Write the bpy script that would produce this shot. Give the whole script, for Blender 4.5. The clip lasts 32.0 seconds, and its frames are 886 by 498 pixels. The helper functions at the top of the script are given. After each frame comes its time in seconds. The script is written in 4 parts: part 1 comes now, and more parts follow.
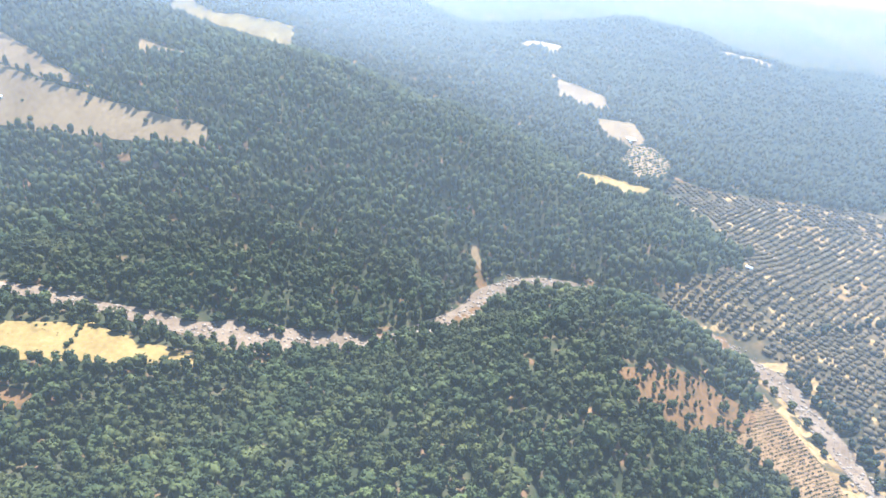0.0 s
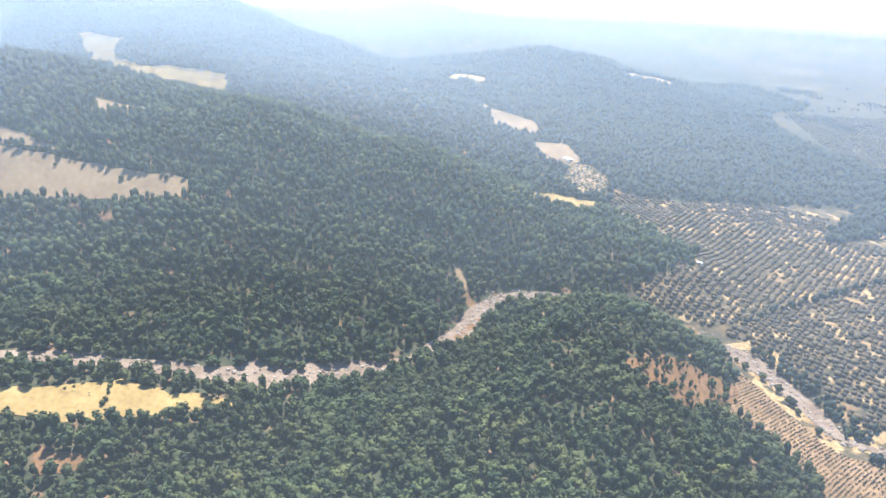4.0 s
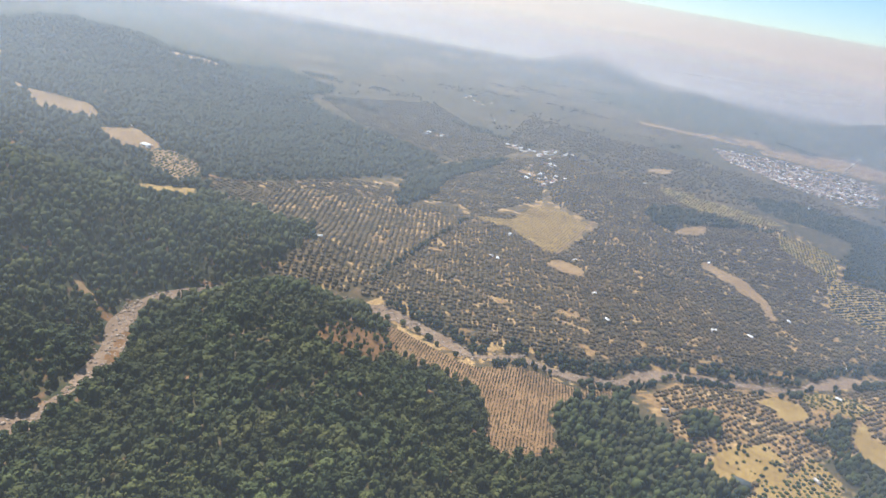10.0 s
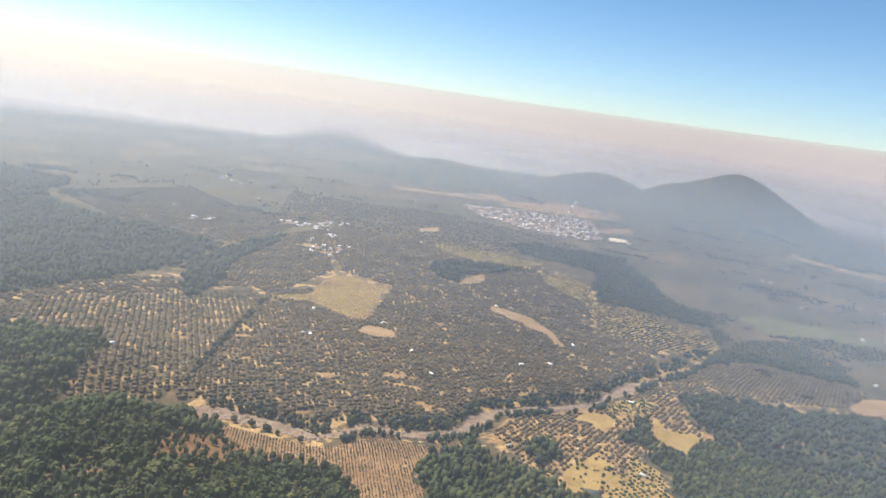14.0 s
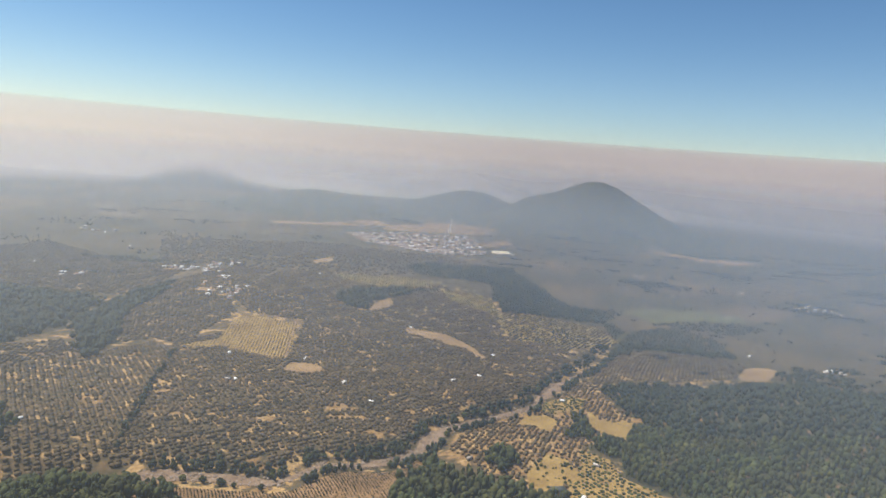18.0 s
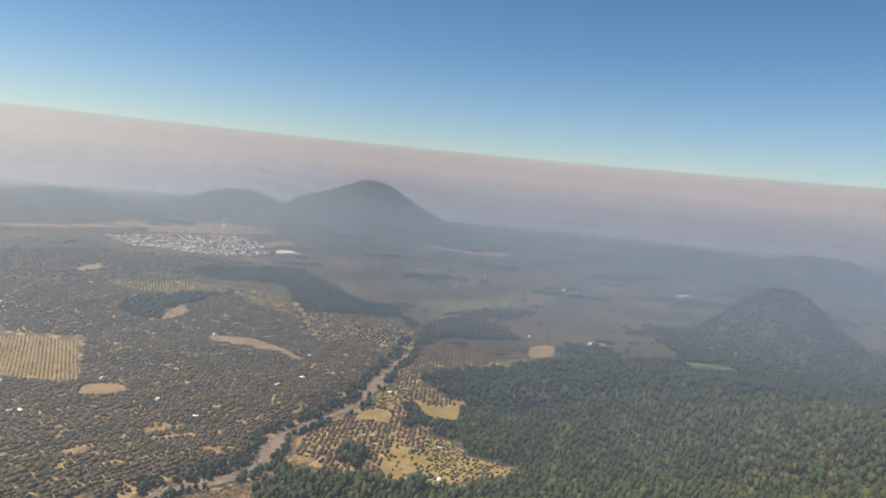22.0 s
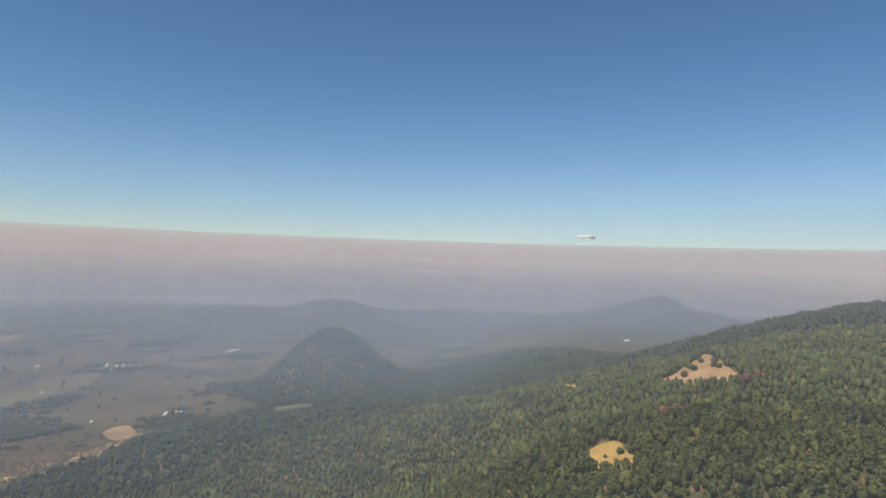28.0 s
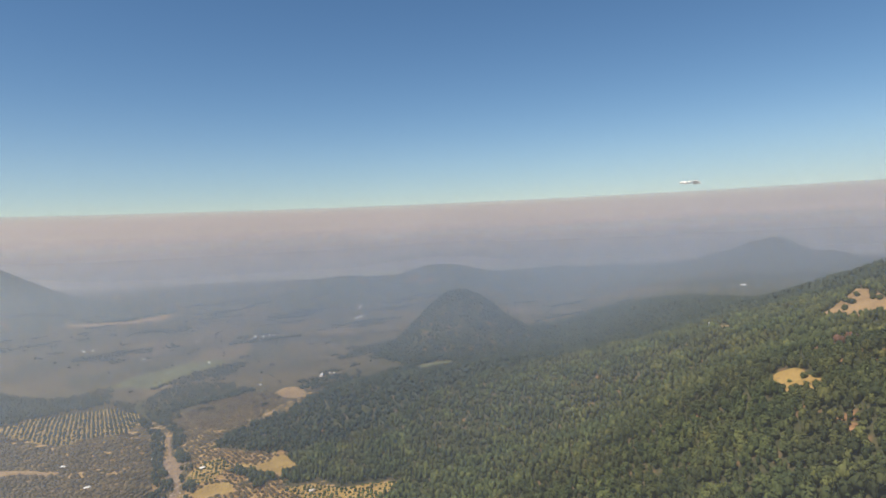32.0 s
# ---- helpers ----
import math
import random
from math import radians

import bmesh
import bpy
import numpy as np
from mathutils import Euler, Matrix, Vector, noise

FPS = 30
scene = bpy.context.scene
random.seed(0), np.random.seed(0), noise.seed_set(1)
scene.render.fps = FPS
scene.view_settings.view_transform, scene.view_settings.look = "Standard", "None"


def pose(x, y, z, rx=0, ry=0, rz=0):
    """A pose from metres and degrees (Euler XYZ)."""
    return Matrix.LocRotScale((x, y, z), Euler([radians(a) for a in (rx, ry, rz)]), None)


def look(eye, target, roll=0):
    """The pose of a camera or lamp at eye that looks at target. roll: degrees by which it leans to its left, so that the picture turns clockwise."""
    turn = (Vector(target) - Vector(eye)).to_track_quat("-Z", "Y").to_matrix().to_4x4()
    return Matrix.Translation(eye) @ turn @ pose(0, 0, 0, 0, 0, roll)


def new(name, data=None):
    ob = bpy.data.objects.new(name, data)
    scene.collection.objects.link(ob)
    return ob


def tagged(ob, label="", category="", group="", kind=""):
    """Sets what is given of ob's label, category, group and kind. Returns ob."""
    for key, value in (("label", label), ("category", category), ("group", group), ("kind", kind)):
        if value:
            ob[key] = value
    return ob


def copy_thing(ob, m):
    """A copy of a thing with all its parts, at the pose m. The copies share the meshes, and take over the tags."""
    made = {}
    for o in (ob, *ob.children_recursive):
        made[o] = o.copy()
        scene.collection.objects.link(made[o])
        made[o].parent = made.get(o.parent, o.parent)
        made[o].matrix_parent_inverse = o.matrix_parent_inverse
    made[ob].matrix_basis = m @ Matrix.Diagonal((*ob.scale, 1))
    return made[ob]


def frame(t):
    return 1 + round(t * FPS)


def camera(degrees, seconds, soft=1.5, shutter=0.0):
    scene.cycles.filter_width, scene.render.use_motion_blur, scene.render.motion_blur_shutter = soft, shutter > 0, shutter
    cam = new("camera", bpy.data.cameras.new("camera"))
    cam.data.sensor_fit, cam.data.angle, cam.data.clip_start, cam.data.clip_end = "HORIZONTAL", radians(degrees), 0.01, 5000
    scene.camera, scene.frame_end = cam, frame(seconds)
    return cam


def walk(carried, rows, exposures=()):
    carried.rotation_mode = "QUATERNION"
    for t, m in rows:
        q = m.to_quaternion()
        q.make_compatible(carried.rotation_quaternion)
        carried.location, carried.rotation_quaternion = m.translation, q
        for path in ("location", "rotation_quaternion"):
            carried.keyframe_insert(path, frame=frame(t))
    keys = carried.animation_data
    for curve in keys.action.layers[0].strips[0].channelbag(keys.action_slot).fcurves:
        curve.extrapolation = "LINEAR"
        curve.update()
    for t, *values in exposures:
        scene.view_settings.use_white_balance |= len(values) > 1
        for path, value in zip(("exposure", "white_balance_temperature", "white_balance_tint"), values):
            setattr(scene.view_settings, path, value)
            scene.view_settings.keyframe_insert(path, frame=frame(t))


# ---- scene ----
cam = camera(69.42, 32.0)
# seconds, place, yaw, pitch, roll
PATH = [
    (0.0, 91.6, 278.9, 361.5, 92.38, -27.68, 3.61),
    (0.5, 98.6, 268.4, 363.5, 87.67, -27.59, 6.11),
    (1.0, 106.6, 257.7, 365.0, 91.20, -27.80, 4.83),
    (1.5, 113.3, 247.7, 366.4, 97.16, -29.06, 1.94),
    (2.0, 119.1, 237.9, 369.4, 99.69, -30.03, 1.06),
    (2.5, 124.9, 227.2, 372.3, 96.62, -28.69, 2.56),
    (3.0, 128.8, 216.7, 373.6, 92.13, -27.03, 3.95),
    (3.5, 132.5, 205.4, 373.4, 89.27, -26.23, 2.66),
    (4.0, 134.5, 193.3, 372.9, 83.84, -24.60, 1.54),
    (4.5, 135.2, 181.2, 373.0, 78.12, -23.81, 3.87),
    (6.5, 117.6, 129.9, 380.1, 67.42, -24.49, 4.94),
    (7.0, 112.5, 119.5, 379.0, 61.60, -23.86, 6.26),
    (7.5, 108.2, 110.3, 377.0, 58.00, -22.29, 4.45),
    (8.0, 104.7, 102.1, 374.6, 55.71, -21.34, 3.86),
    (8.5, 101.2, 94.4, 372.6, 49.98, -23.08, 5.86),
    (9.0, 96.4, 87.7, 371.0, 45.42, -22.33, 6.83),
    (9.5, 91.7, 81.5, 369.4, 42.12, -22.22, 9.78),
    (10.0, 88.3, 74.8, 367.7, 39.57, -21.81, 10.78),
    (10.5, 82.9, 68.2, 365.9, 37.99, -22.30, 12.37),
    (11.0, 76.5, 61.4, 363.8, 34.77, -23.06, 11.34),
    (11.5, 70.1, 53.8, 361.7, 33.34, -21.94, 8.60),
    (12.0, 62.5, 46.6, 359.6, 27.91, -20.51, 11.44),
    (12.5, 54.9, 40.7, 357.9, 26.04, -17.42, 9.10),
    (13.0, 47.0, 35.6, 357.1, 23.05, -14.09, 7.70),
    (13.5, 38.7, 31.2, 356.6, 20.44, -12.56, 8.16),
    (15.5, 1.8, 18.7, 352.9, 14.53, -11.08, 7.39),
    (16.0, -8.5, 15.2, 351.7, 12.59, -10.47, 7.32),
    (16.5, -18.2, 11.1, 350.4, 10.77, -9.52, 7.44),
    (17.0, -27.3, 6.4, 348.5, 10.40, -8.51, 5.94),
    (17.5, -36.4, 1.5, 346.5, 8.49, -8.28, 4.84),
    (18.0, -46.2, -3.1, 344.3, 6.85, -8.40, 4.56),
    (18.5, -56.4, -6.5, 342.6, 6.79, -10.49, 4.22),
    (19.0, -66.8, -7.9, 341.9, 3.38, -11.51, 2.99),
    (19.5, -78.0, -7.9, 341.5, 0.83, -12.99, 3.15),
    (20.0, -90.2, -7.3, 341.0, -1.29, -12.48, 2.46),
    (20.5, -102.4, -6.1, 340.3, -1.60, -9.96, 3.19),
    (21.0, -114.4, -5.9, 338.9, -4.42, -7.80, 2.89),
    (21.5, -127.4, -6.7, 337.4, -13.07, -7.60, 5.86),
    (22.0, -140.4, -8.1, 336.2, -14.45, -6.69, 5.54),
    (22.5, -153.6, -9.6, 334.9, -16.95, -7.19, 5.37),
    (23.0, -165.8, -8.6, 333.7, -18.21, -6.20, 4.45),
    (23.5, -178.6, -7.0, 332.0, -17.45, -5.03, 3.50),
    (24.0, -191.1, -3.9, 329.7, -15.50, -3.33, 4.21),
    (24.5, -203.4, 1.7, 327.7, -25.39, -2.36, 6.23),
    (25.0, -216.3, 7.8, 326.1, -31.69, -1.02, 5.09),
    (25.5, -229.6, 13.7, 324.6, -36.72, -1.24, 5.36),
    (27.5, -281.4, 32.4, 324.0, -52.59, 1.54, 2.01),
    (28.0, -295.1, 35.0, 323.1, -56.73, 1.47, 1.87),
    (28.5, -309.4, 37.0, 322.7, -58.82, 2.10, 2.60),
    (29.0, -324.0, 38.8, 322.6, -58.50, 1.06, 2.78),
    (29.5, -338.8, 41.4, 322.9, -58.30, 0.71, 2.05),
    (30.0, -353.4, 44.6, 323.6, -57.57, -0.88, 1.65),
    (30.5, -367.9, 48.2, 324.1, -54.07, -1.13, -0.81),
    (31.0, -382.7, 51.3, 324.3, -53.39, -0.83, -0.99),
    (31.5, -397.1, 55.8, 324.5, -53.31, -1.46, -0.71),
    (32.0, -410.9, 61.8, 324.7, -48.88, -1.95, -2.55),
]


def row(t, x, y, z, yaw, pitch, roll):
    a, b = radians(yaw), radians(pitch)
    ahead = Vector((-math.sin(a) * math.cos(b), math.cos(a) * math.cos(b), math.sin(b)))
    eye = Vector((x, y, z))
    return t, look(eye, eye + ahead * 100, roll)


walk(cam, [row(*r) for r in PATH], exposures=[(0, 1.70, 5700, 5.2), (2, 1.68, 5700, 5.2), (3.5, 1.71, 5800, 6.3), (4.5, 1.27, 6000, 9), (7, 0.88, 6400, 10), (11, 0.78, 6600, 10), (13, 0.90, 6900, 10), (15, 0.78, 7250, 12), (17, 0.60, 7300, 11), (19, 0.36, 7050, 10), (25, 0.40, 7250, 11), (28, 0.40, 7450, 12), (32, 0.38, 7450, 11)])

# ---- sky, sun ----
SUN_YAW, SUN_HEIGHT = 80.0, 58.0
world = bpy.data.worlds.new("sky")
scene.world = world
world.use_nodes = True
wn = world.node_tree
wn.nodes.clear()
sky = wn.nodes.new("ShaderNodeTexSky")
sky.sky_type, sky.sun_disc = "NISHITA", False
sky.sun_elevation, sky.sun_rotation = radians(SUN_HEIGHT), radians(-SUN_YAW)
sky.altitude, sky.air_density, sky.dust_density, sky.ozone_density = 1500, 1.0, 0.3, 3.0
background = wn.nodes.new("ShaderNodeBackground")
background.inputs["Strength"].default_value = 0.088
wout = wn.nodes.new("ShaderNodeOutputWorld")
rich = wn.nodes.new("ShaderNodeHueSaturation")
rich.inputs["Saturation"].default_value = 1.2
wn.links.new(sky.outputs[0], rich.inputs["Color"])
wn.links.new(rich.outputs[0], background.inputs["Color"])
wn.links.new(background.outputs[0], wout.inputs["Surface"])
sun = new("sun", bpy.data.lights.new("sun", "SUN"))
sun.data.energy, sun.data.angle, sun.data.color = 5.0, radians(2.5), (1.0, 0.95, 0.87)
a, b = radians(SUN_YAW), radians(SUN_HEIGHT)
sun.matrix_world = look(Vector((-math.sin(a) * math.cos(b), math.cos(a) * math.cos(b), math.sin(b))) * 3000, (0, 0, 0))
scene.cycles.transparent_max_bounces = 32


# ---- materials ----
def material(name, base, dark=None, light=None, scale=0.3, fine=3.0, rough=0.85, bump=0.0, attribute=None, random_object=False, island=False, drift=None):
    """A matt natural surface: colour varied by coarse and fine noise, and by a tint stored on the mesh."""
    m = bpy.data.materials.new(name)
    m.use_nodes = True
    nt = m.node_tree
    n, l = nt.nodes, nt.links
    p = n["Principled BSDF"]
    p.inputs["Roughness"].default_value = rough
    p.inputs["Specular IOR Level"].default_value = 0.15
    geo = n.new("ShaderNodeNewGeometry")
    coarse = n.new("ShaderNodeTexNoise")
    coarse.inputs["Scale"].default_value = scale
    coarse.inputs["Detail"].default_value = 4
    l.new(geo.outputs["Position"], coarse.inputs["Vector"])
    grain = n.new("ShaderNodeTexNoise")
    grain.inputs["Scale"].default_value = fine
    grain.inputs["Detail"].default_value = 5
    l.new(geo.outputs["Position"], grain.inputs["Vector"])
    mix = n.new("ShaderNodeMath")
    mix.operation = "MULTIPLY_ADD"
    mix.inputs[1].default_value = 0.45
    l.new(grain.outputs[0], mix.inputs[0])
    half = n.new("ShaderNodeMath")
    half.operation = "MULTIPLY"
    half.inputs[1].default_value = 0.55
    l.new(coarse.outputs[0], half.inputs[0])
    l.new(half.outputs[0], mix.inputs[2])
    value = mix.outputs[0]

    def blend(a, b, share):
        s = n.new("ShaderNodeMix")
        s.inputs[0].default_value = share
        l.new(a, s.inputs[2])
        l.new(b, s.inputs[3])
        return s.outputs[0]

    if attribute:
        t = n.new("ShaderNodeAttribute")
        t.attribute_name = attribute
        value = blend(value, t.outputs["Fac"], 0.55)
    if random_object:
        o = n.new("ShaderNodeObjectInfo")
        value = blend(value, o.outputs["Random"], 0.5)
    if island:
        value = blend(value, geo.outputs["Random Per Island"], 0.3)
    ramp = n.new("ShaderNodeValToRGB")
    dark = dark or tuple(c * 0.6 for c in base)
    light = light or tuple(min(1, c * 1.5) for c in base)
    e = ramp.color_ramp.elements
    e[0].position, e[1].position = 0.28, 0.74
    e[0].color, e[1].color = (*dark, 1), (*light, 1)
    mid = e.new(0.5)
    mid.color = (*base, 1)
    l.new(value, ramp.inputs[0])
    colour = ramp.outputs[0]
    if drift:
        stand = n.new("ShaderNodeTexNoise")
        stand.inputs["Scale"].default_value, stand.inputs["Detail"].default_value = 0.016, 6
        l.new(geo.outputs["Position"], stand.inputs["Vector"])
        share = n.new("ShaderNodeMapRange")
        share.inputs[1].default_value, share.inputs[2].default_value = 0.38, 0.66
        l.new(stand.outputs[0], share.inputs[0])
        turn = n.new("ShaderNodeMix")
        turn.data_type, turn.blend_type = "RGBA", "MULTIPLY"
        turn.inputs[7].default_value = (*drift, 1)
        l.new(share.outputs[0], turn.inputs[0])
        l.new(colour, turn.inputs[6])
        colour = turn.outputs[2]
    l.new(colour, p.inputs["Base Color"])
    if bump:
        bn = n.new("ShaderNodeBump")
        bn.inputs["Strength"].default_value = bump
        bn.inputs["Distance"].default_value = 0.6
        l.new(grain.outputs[0], bn.inputs["Height"])
        l.new(bn.outputs[0], p.inputs["Normal"])
    return m


LEAF = material("forest_foliage", (0.050, 0.065, 0.023), (0.027, 0.039, 0.016), (0.096, 0.113, 0.037), 0.05, 0.8, 0.75, bump=0.55, attribute="tint", drift=(1.10, 0.90, 0.86))
DARK_LEAF = material("dark_foliage", (0.027, 0.037, 0.022), (0.017, 0.025, 0.015), (0.046, 0.056, 0.032), 0.05, 0.8, 0.75, bump=0.55, attribute="tint")
RUST_LEAF = material("rust_foliage", (0.10, 0.052, 0.036), (0.06, 0.034, 0.024), (0.15, 0.08, 0.055), 0.05, 0.8, 0.75, bump=0.55, attribute="tint")
ORCHARD_LEAF = material("orchard_foliage", (0.118, 0.084, 0.047), (0.068, 0.053, 0.029), (0.160, 0.118, 0.062), 0.02, 1.0, 0.75, bump=0.5, attribute="tint", drift=(0.91, 0.95, 0.92))
AGAVE_LEAF = material("agave_leaf", (0.060, 0.060, 0.034), (0.036, 0.040, 0.024), (0.09, 0.088, 0.05), 0.05, 2.0, 0.6, attribute="tint")
STRAW = material("dry_grass", (0.285, 0.19, 0.066), (0.165, 0.105, 0.040), (0.39, 0.275, 0.112), 0.03, 0.22)
TAN = material("tan_field_soil", (0.265, 0.175, 0.090), (0.16, 0.10, 0.053), (0.36, 0.25, 0.137), 0.02, 0.2)
OLIVE = material("olive_grass", (0.105, 0.105, 0.045), (0.07, 0.072, 0.032), (0.15, 0.14, 0.07), 0.03, 0.2)
RED = material("red_earth", (0.235, 0.142, 0.070), (0.15, 0.088, 0.043), (0.32, 0.20, 0.104), 0.03, 0.25)
RUST_SOIL = material("rust_soil", (0.165, 0.086, 0.036), (0.07, 0.055, 0.028), (0.235, 0.136, 0.072), 0.06, 0.4)
FALLOW = material("fallow_soil", (0.16, 0.115, 0.08), (0.11, 0.08, 0.055), (0.21, 0.155, 0.11), 0.03, 0.25)
GRAVEL = material("river_gravel", (0.215, 0.150, 0.102), (0.11, 0.072, 0.046), (0.33, 0.25, 0.18), 0.06, 0.5, bump=0.5)
BOULDER = material("river_boulder", (0.25, 0.195, 0.15), (0.13, 0.095, 0.07), (0.42, 0.35, 0.28), 0.3, 2.0, island=True)
BARK = material("bark", (0.12, 0.08, 0.05), scale=0.5, fine=4)
WHITE_WALL = material("whitewashed_wall", (0.58, 0.50, 0.42), (0.42, 0.33, 0.26), (0.74, 0.69, 0.62), 0.05, 0.8, random_object=True)
ROOF_TIN = material("tin_roof", (0.48, 0.44, 0.40), (0.28, 0.24, 0.21), (0.74, 0.72, 0.69), 0.05, 0.8, 0.5, random_object=True, island=True)
ROOF_TILE = material("clay_tile_roof", (0.40, 0.22, 0.15), (0.28, 0.15, 0.10), (0.52, 0.34, 0.25), 0.05, 0.8, random_object=True)
TOWN_ROOF = material("mixed_town_roofs", (0.42, 0.30, 0.24), (0.24, 0.15, 0.11), (0.72, 0.64, 0.57), 0.02, 0.5, 0.6, island=True, attribute="tint")
WHITE_SHEET = material("white_sheet_roof", (0.80, 0.80, 0.78), (0.70, 0.70, 0.68), (0.84, 0.84, 0.83), 0.1, 1.0, 0.45)
CREAM_SHEET = material("cream_sheet_roof", (0.78, 0.68, 0.46), (0.68, 0.58, 0.38), (0.82, 0.75, 0.56), 0.1, 1.0, 0.45)
DARK_NET = material("dark_shade_net", (0.07, 0.085, 0.085), (0.05, 0.06, 0.06), (0.10, 0.11, 0.11), 0.2, 2.0)
CLOUD_WHITE = material("cloud_white", (0.90, 0.88, 0.84), (0.86, 0.84, 0.80), (0.92, 0.91, 0.89), 0.01, 0.1)


def ground_material():
    """Dry land: a patchwork of plots with scrub speckle, woodland floor and bare tan soil where the mesh says so."""
    m = bpy.data.materials.new("valley_ground")
    m.use_nodes = True
    n, l = m.node_tree.nodes, m.node_tree.links
    p = n["Principled BSDF"]
    p.inputs["Roughness"].default_value, p.inputs["Specular IOR Level"].default_value = 0.9, 0.1
    geo = n.new("ShaderNodeNewGeometry")

    def noise_at(scale, detail=4):
        t = n.new("ShaderNodeTexNoise")
        t.inputs["Scale"].default_value, t.inputs["Detail"].default_value = scale, detail
        l.new(geo.outputs["Position"], t.inputs["Vector"])
        return t.outputs[0]

    def ramp(value, stops):
        r = n.new("ShaderNodeValToRGB")
        e = r.color_ramp.elements
        while len(e) < len(stops):
            e.new(0.5)
        for k, (at, c) in enumerate(stops):
            e[k].position, e[k].color = at, (*c, 1)
        l.new(value, r.inputs[0])
        return r.outputs[0]

    def mixed(fac, a, b):
        x = n.new("ShaderNodeMix")
        x.data_type = "RGBA"
        l.new(fac, x.inputs[0])
        l.new(a, x.inputs[6])
        l.new(b, x.inputs[7])
        return x.outputs[2]

    def sharpen(value, lo, hi):
        x = n.new("ShaderNodeMapRange")
        x.inputs[1].default_value, x.inputs[2].default_value = lo, hi
        l.new(value, x.inputs[0])
        return x.outputs[0]

    def plus(a, b, k):
        x = n.new("ShaderNodeMath")
        x.operation = "MULTIPLY_ADD"
        x.inputs[1].default_value = k
        l.new(b, x.inputs[0])
        l.new(a, x.inputs[2])
        return x.outputs[0]

    plots = n.new("ShaderNodeTexVoronoi")
    plots.inputs["Scale"].default_value = 1 / 150.0
    warp = n.new("ShaderNodeTexNoise")
    warp.inputs["Scale"].default_value = 0.006
    l.new(geo.outputs["Position"], warp.inputs["Vector"])
    push = n.new("ShaderNodeVectorMath")
    push.operation = "MULTIPLY_ADD"
    push.inputs[1].default_value = (130, 130, 0)
    l.new(warp.outputs[1], push.inputs[0])
    l.new(geo.outputs["Position"], push.inputs[2])
    l.new(push.outputs[0], plots.inputs["Vector"])
    split = n.new("ShaderNodeSeparateColor")
    l.new(plots.outputs["Color"], split.inputs[0])
    base = ramp(split.outputs[0], [(0.0, (0.040, 0.042, 0.027)), (0.35, (0.066, 0.055, 0.034)), (0.62, (0.098, 0.073, 0.043)), (0.80, (0.050, 0.048, 0.030)), (0.93, (0.15, 0.105, 0.060))])
    speckle = ramp(noise_at(0.11, 5), [(0.38, (0.038, 0.044, 0.026)), (0.62, (0.158, 0.112, 0.060))])
    half = n.new("ShaderNodeValue")
    half.outputs[0].default_value = 0.38
    base = mixed(half.outputs[0], base, speckle)
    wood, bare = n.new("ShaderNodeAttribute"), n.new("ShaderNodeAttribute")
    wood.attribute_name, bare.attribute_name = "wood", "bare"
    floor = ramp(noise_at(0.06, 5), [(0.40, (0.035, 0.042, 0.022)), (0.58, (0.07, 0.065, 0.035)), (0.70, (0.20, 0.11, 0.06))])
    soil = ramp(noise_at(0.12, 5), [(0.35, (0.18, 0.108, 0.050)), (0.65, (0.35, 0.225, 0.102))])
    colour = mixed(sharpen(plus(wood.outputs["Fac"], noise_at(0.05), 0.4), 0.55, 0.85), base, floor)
    red_soil = ramp(noise_at(0.12, 5), [(0.35, (0.15, 0.085, 0.045)), (0.65, (0.30, 0.17, 0.085))])
    soil = mixed(wood.outputs["Fac"], soil, red_soil)
    colour = mixed(sharpen(plus(bare.outputs["Fac"], noise_at(0.08), 0.6), 0.62, 0.95), colour, soil)
    plot, ragged = n.new("ShaderNodeAttribute"), noise_at(0.045, 7)
    plot.attribute_name = "plot"
    gap = n.new("ShaderNodeMath")
    gap.operation = "MULTIPLY"
    l.new(sharpen(plus(ragged, noise_at(0.006, 2), 0.25), 0.665, 0.71), gap.inputs[0])
    l.new(plot.outputs["Fac"], gap.inputs[1])
    pale = ramp(noise_at(0.2, 5), [(0.35, (0.27, 0.17, 0.075)), (0.65, (0.44, 0.30, 0.14))])
    colour = mixed(gap.outputs[0], colour, pale)
    l.new(colour, p.inputs["Base Color"])
    return m


GROUND = ground_material()


def haze_material(name, colour, onward, alpha_attribute="haze"):
    """A see-through sheet standing for haze: it lets most light through and scatters the rest both ways."""
    m = bpy.data.materials.new(name)
    m.use_nodes = True
    n, l = m.node_tree.nodes, m.node_tree.links
    n.clear()
    out = n.new("ShaderNodeOutputMaterial")
    clear = n.new("ShaderNodeBsdfTransparent")
    back, through_light = n.new("ShaderNodeBsdfDiffuse"), n.new("ShaderNodeBsdfTranslucent")
    back.inputs[0].default_value, through_light.inputs[0].default_value = (*colour, 1), (*onward, 1)
    both, mix = n.new("ShaderNodeMixShader"), n.new("ShaderNodeMixShader")
    l.new(back.outputs[0], both.inputs[1])
    l.new(through_light.outputs[0], both.inputs[2])
    d = n.new("ShaderNodeAttribute")
    d.attribute_name = alpha_attribute
    l.new(d.outputs["Fac"], mix.inputs[0])
    l.new(clear.outputs[0], mix.inputs[1])
    l.new(both.outputs[0], mix.inputs[2])
    l.new(mix.outputs[0], out.inputs["Surface"])
    return m


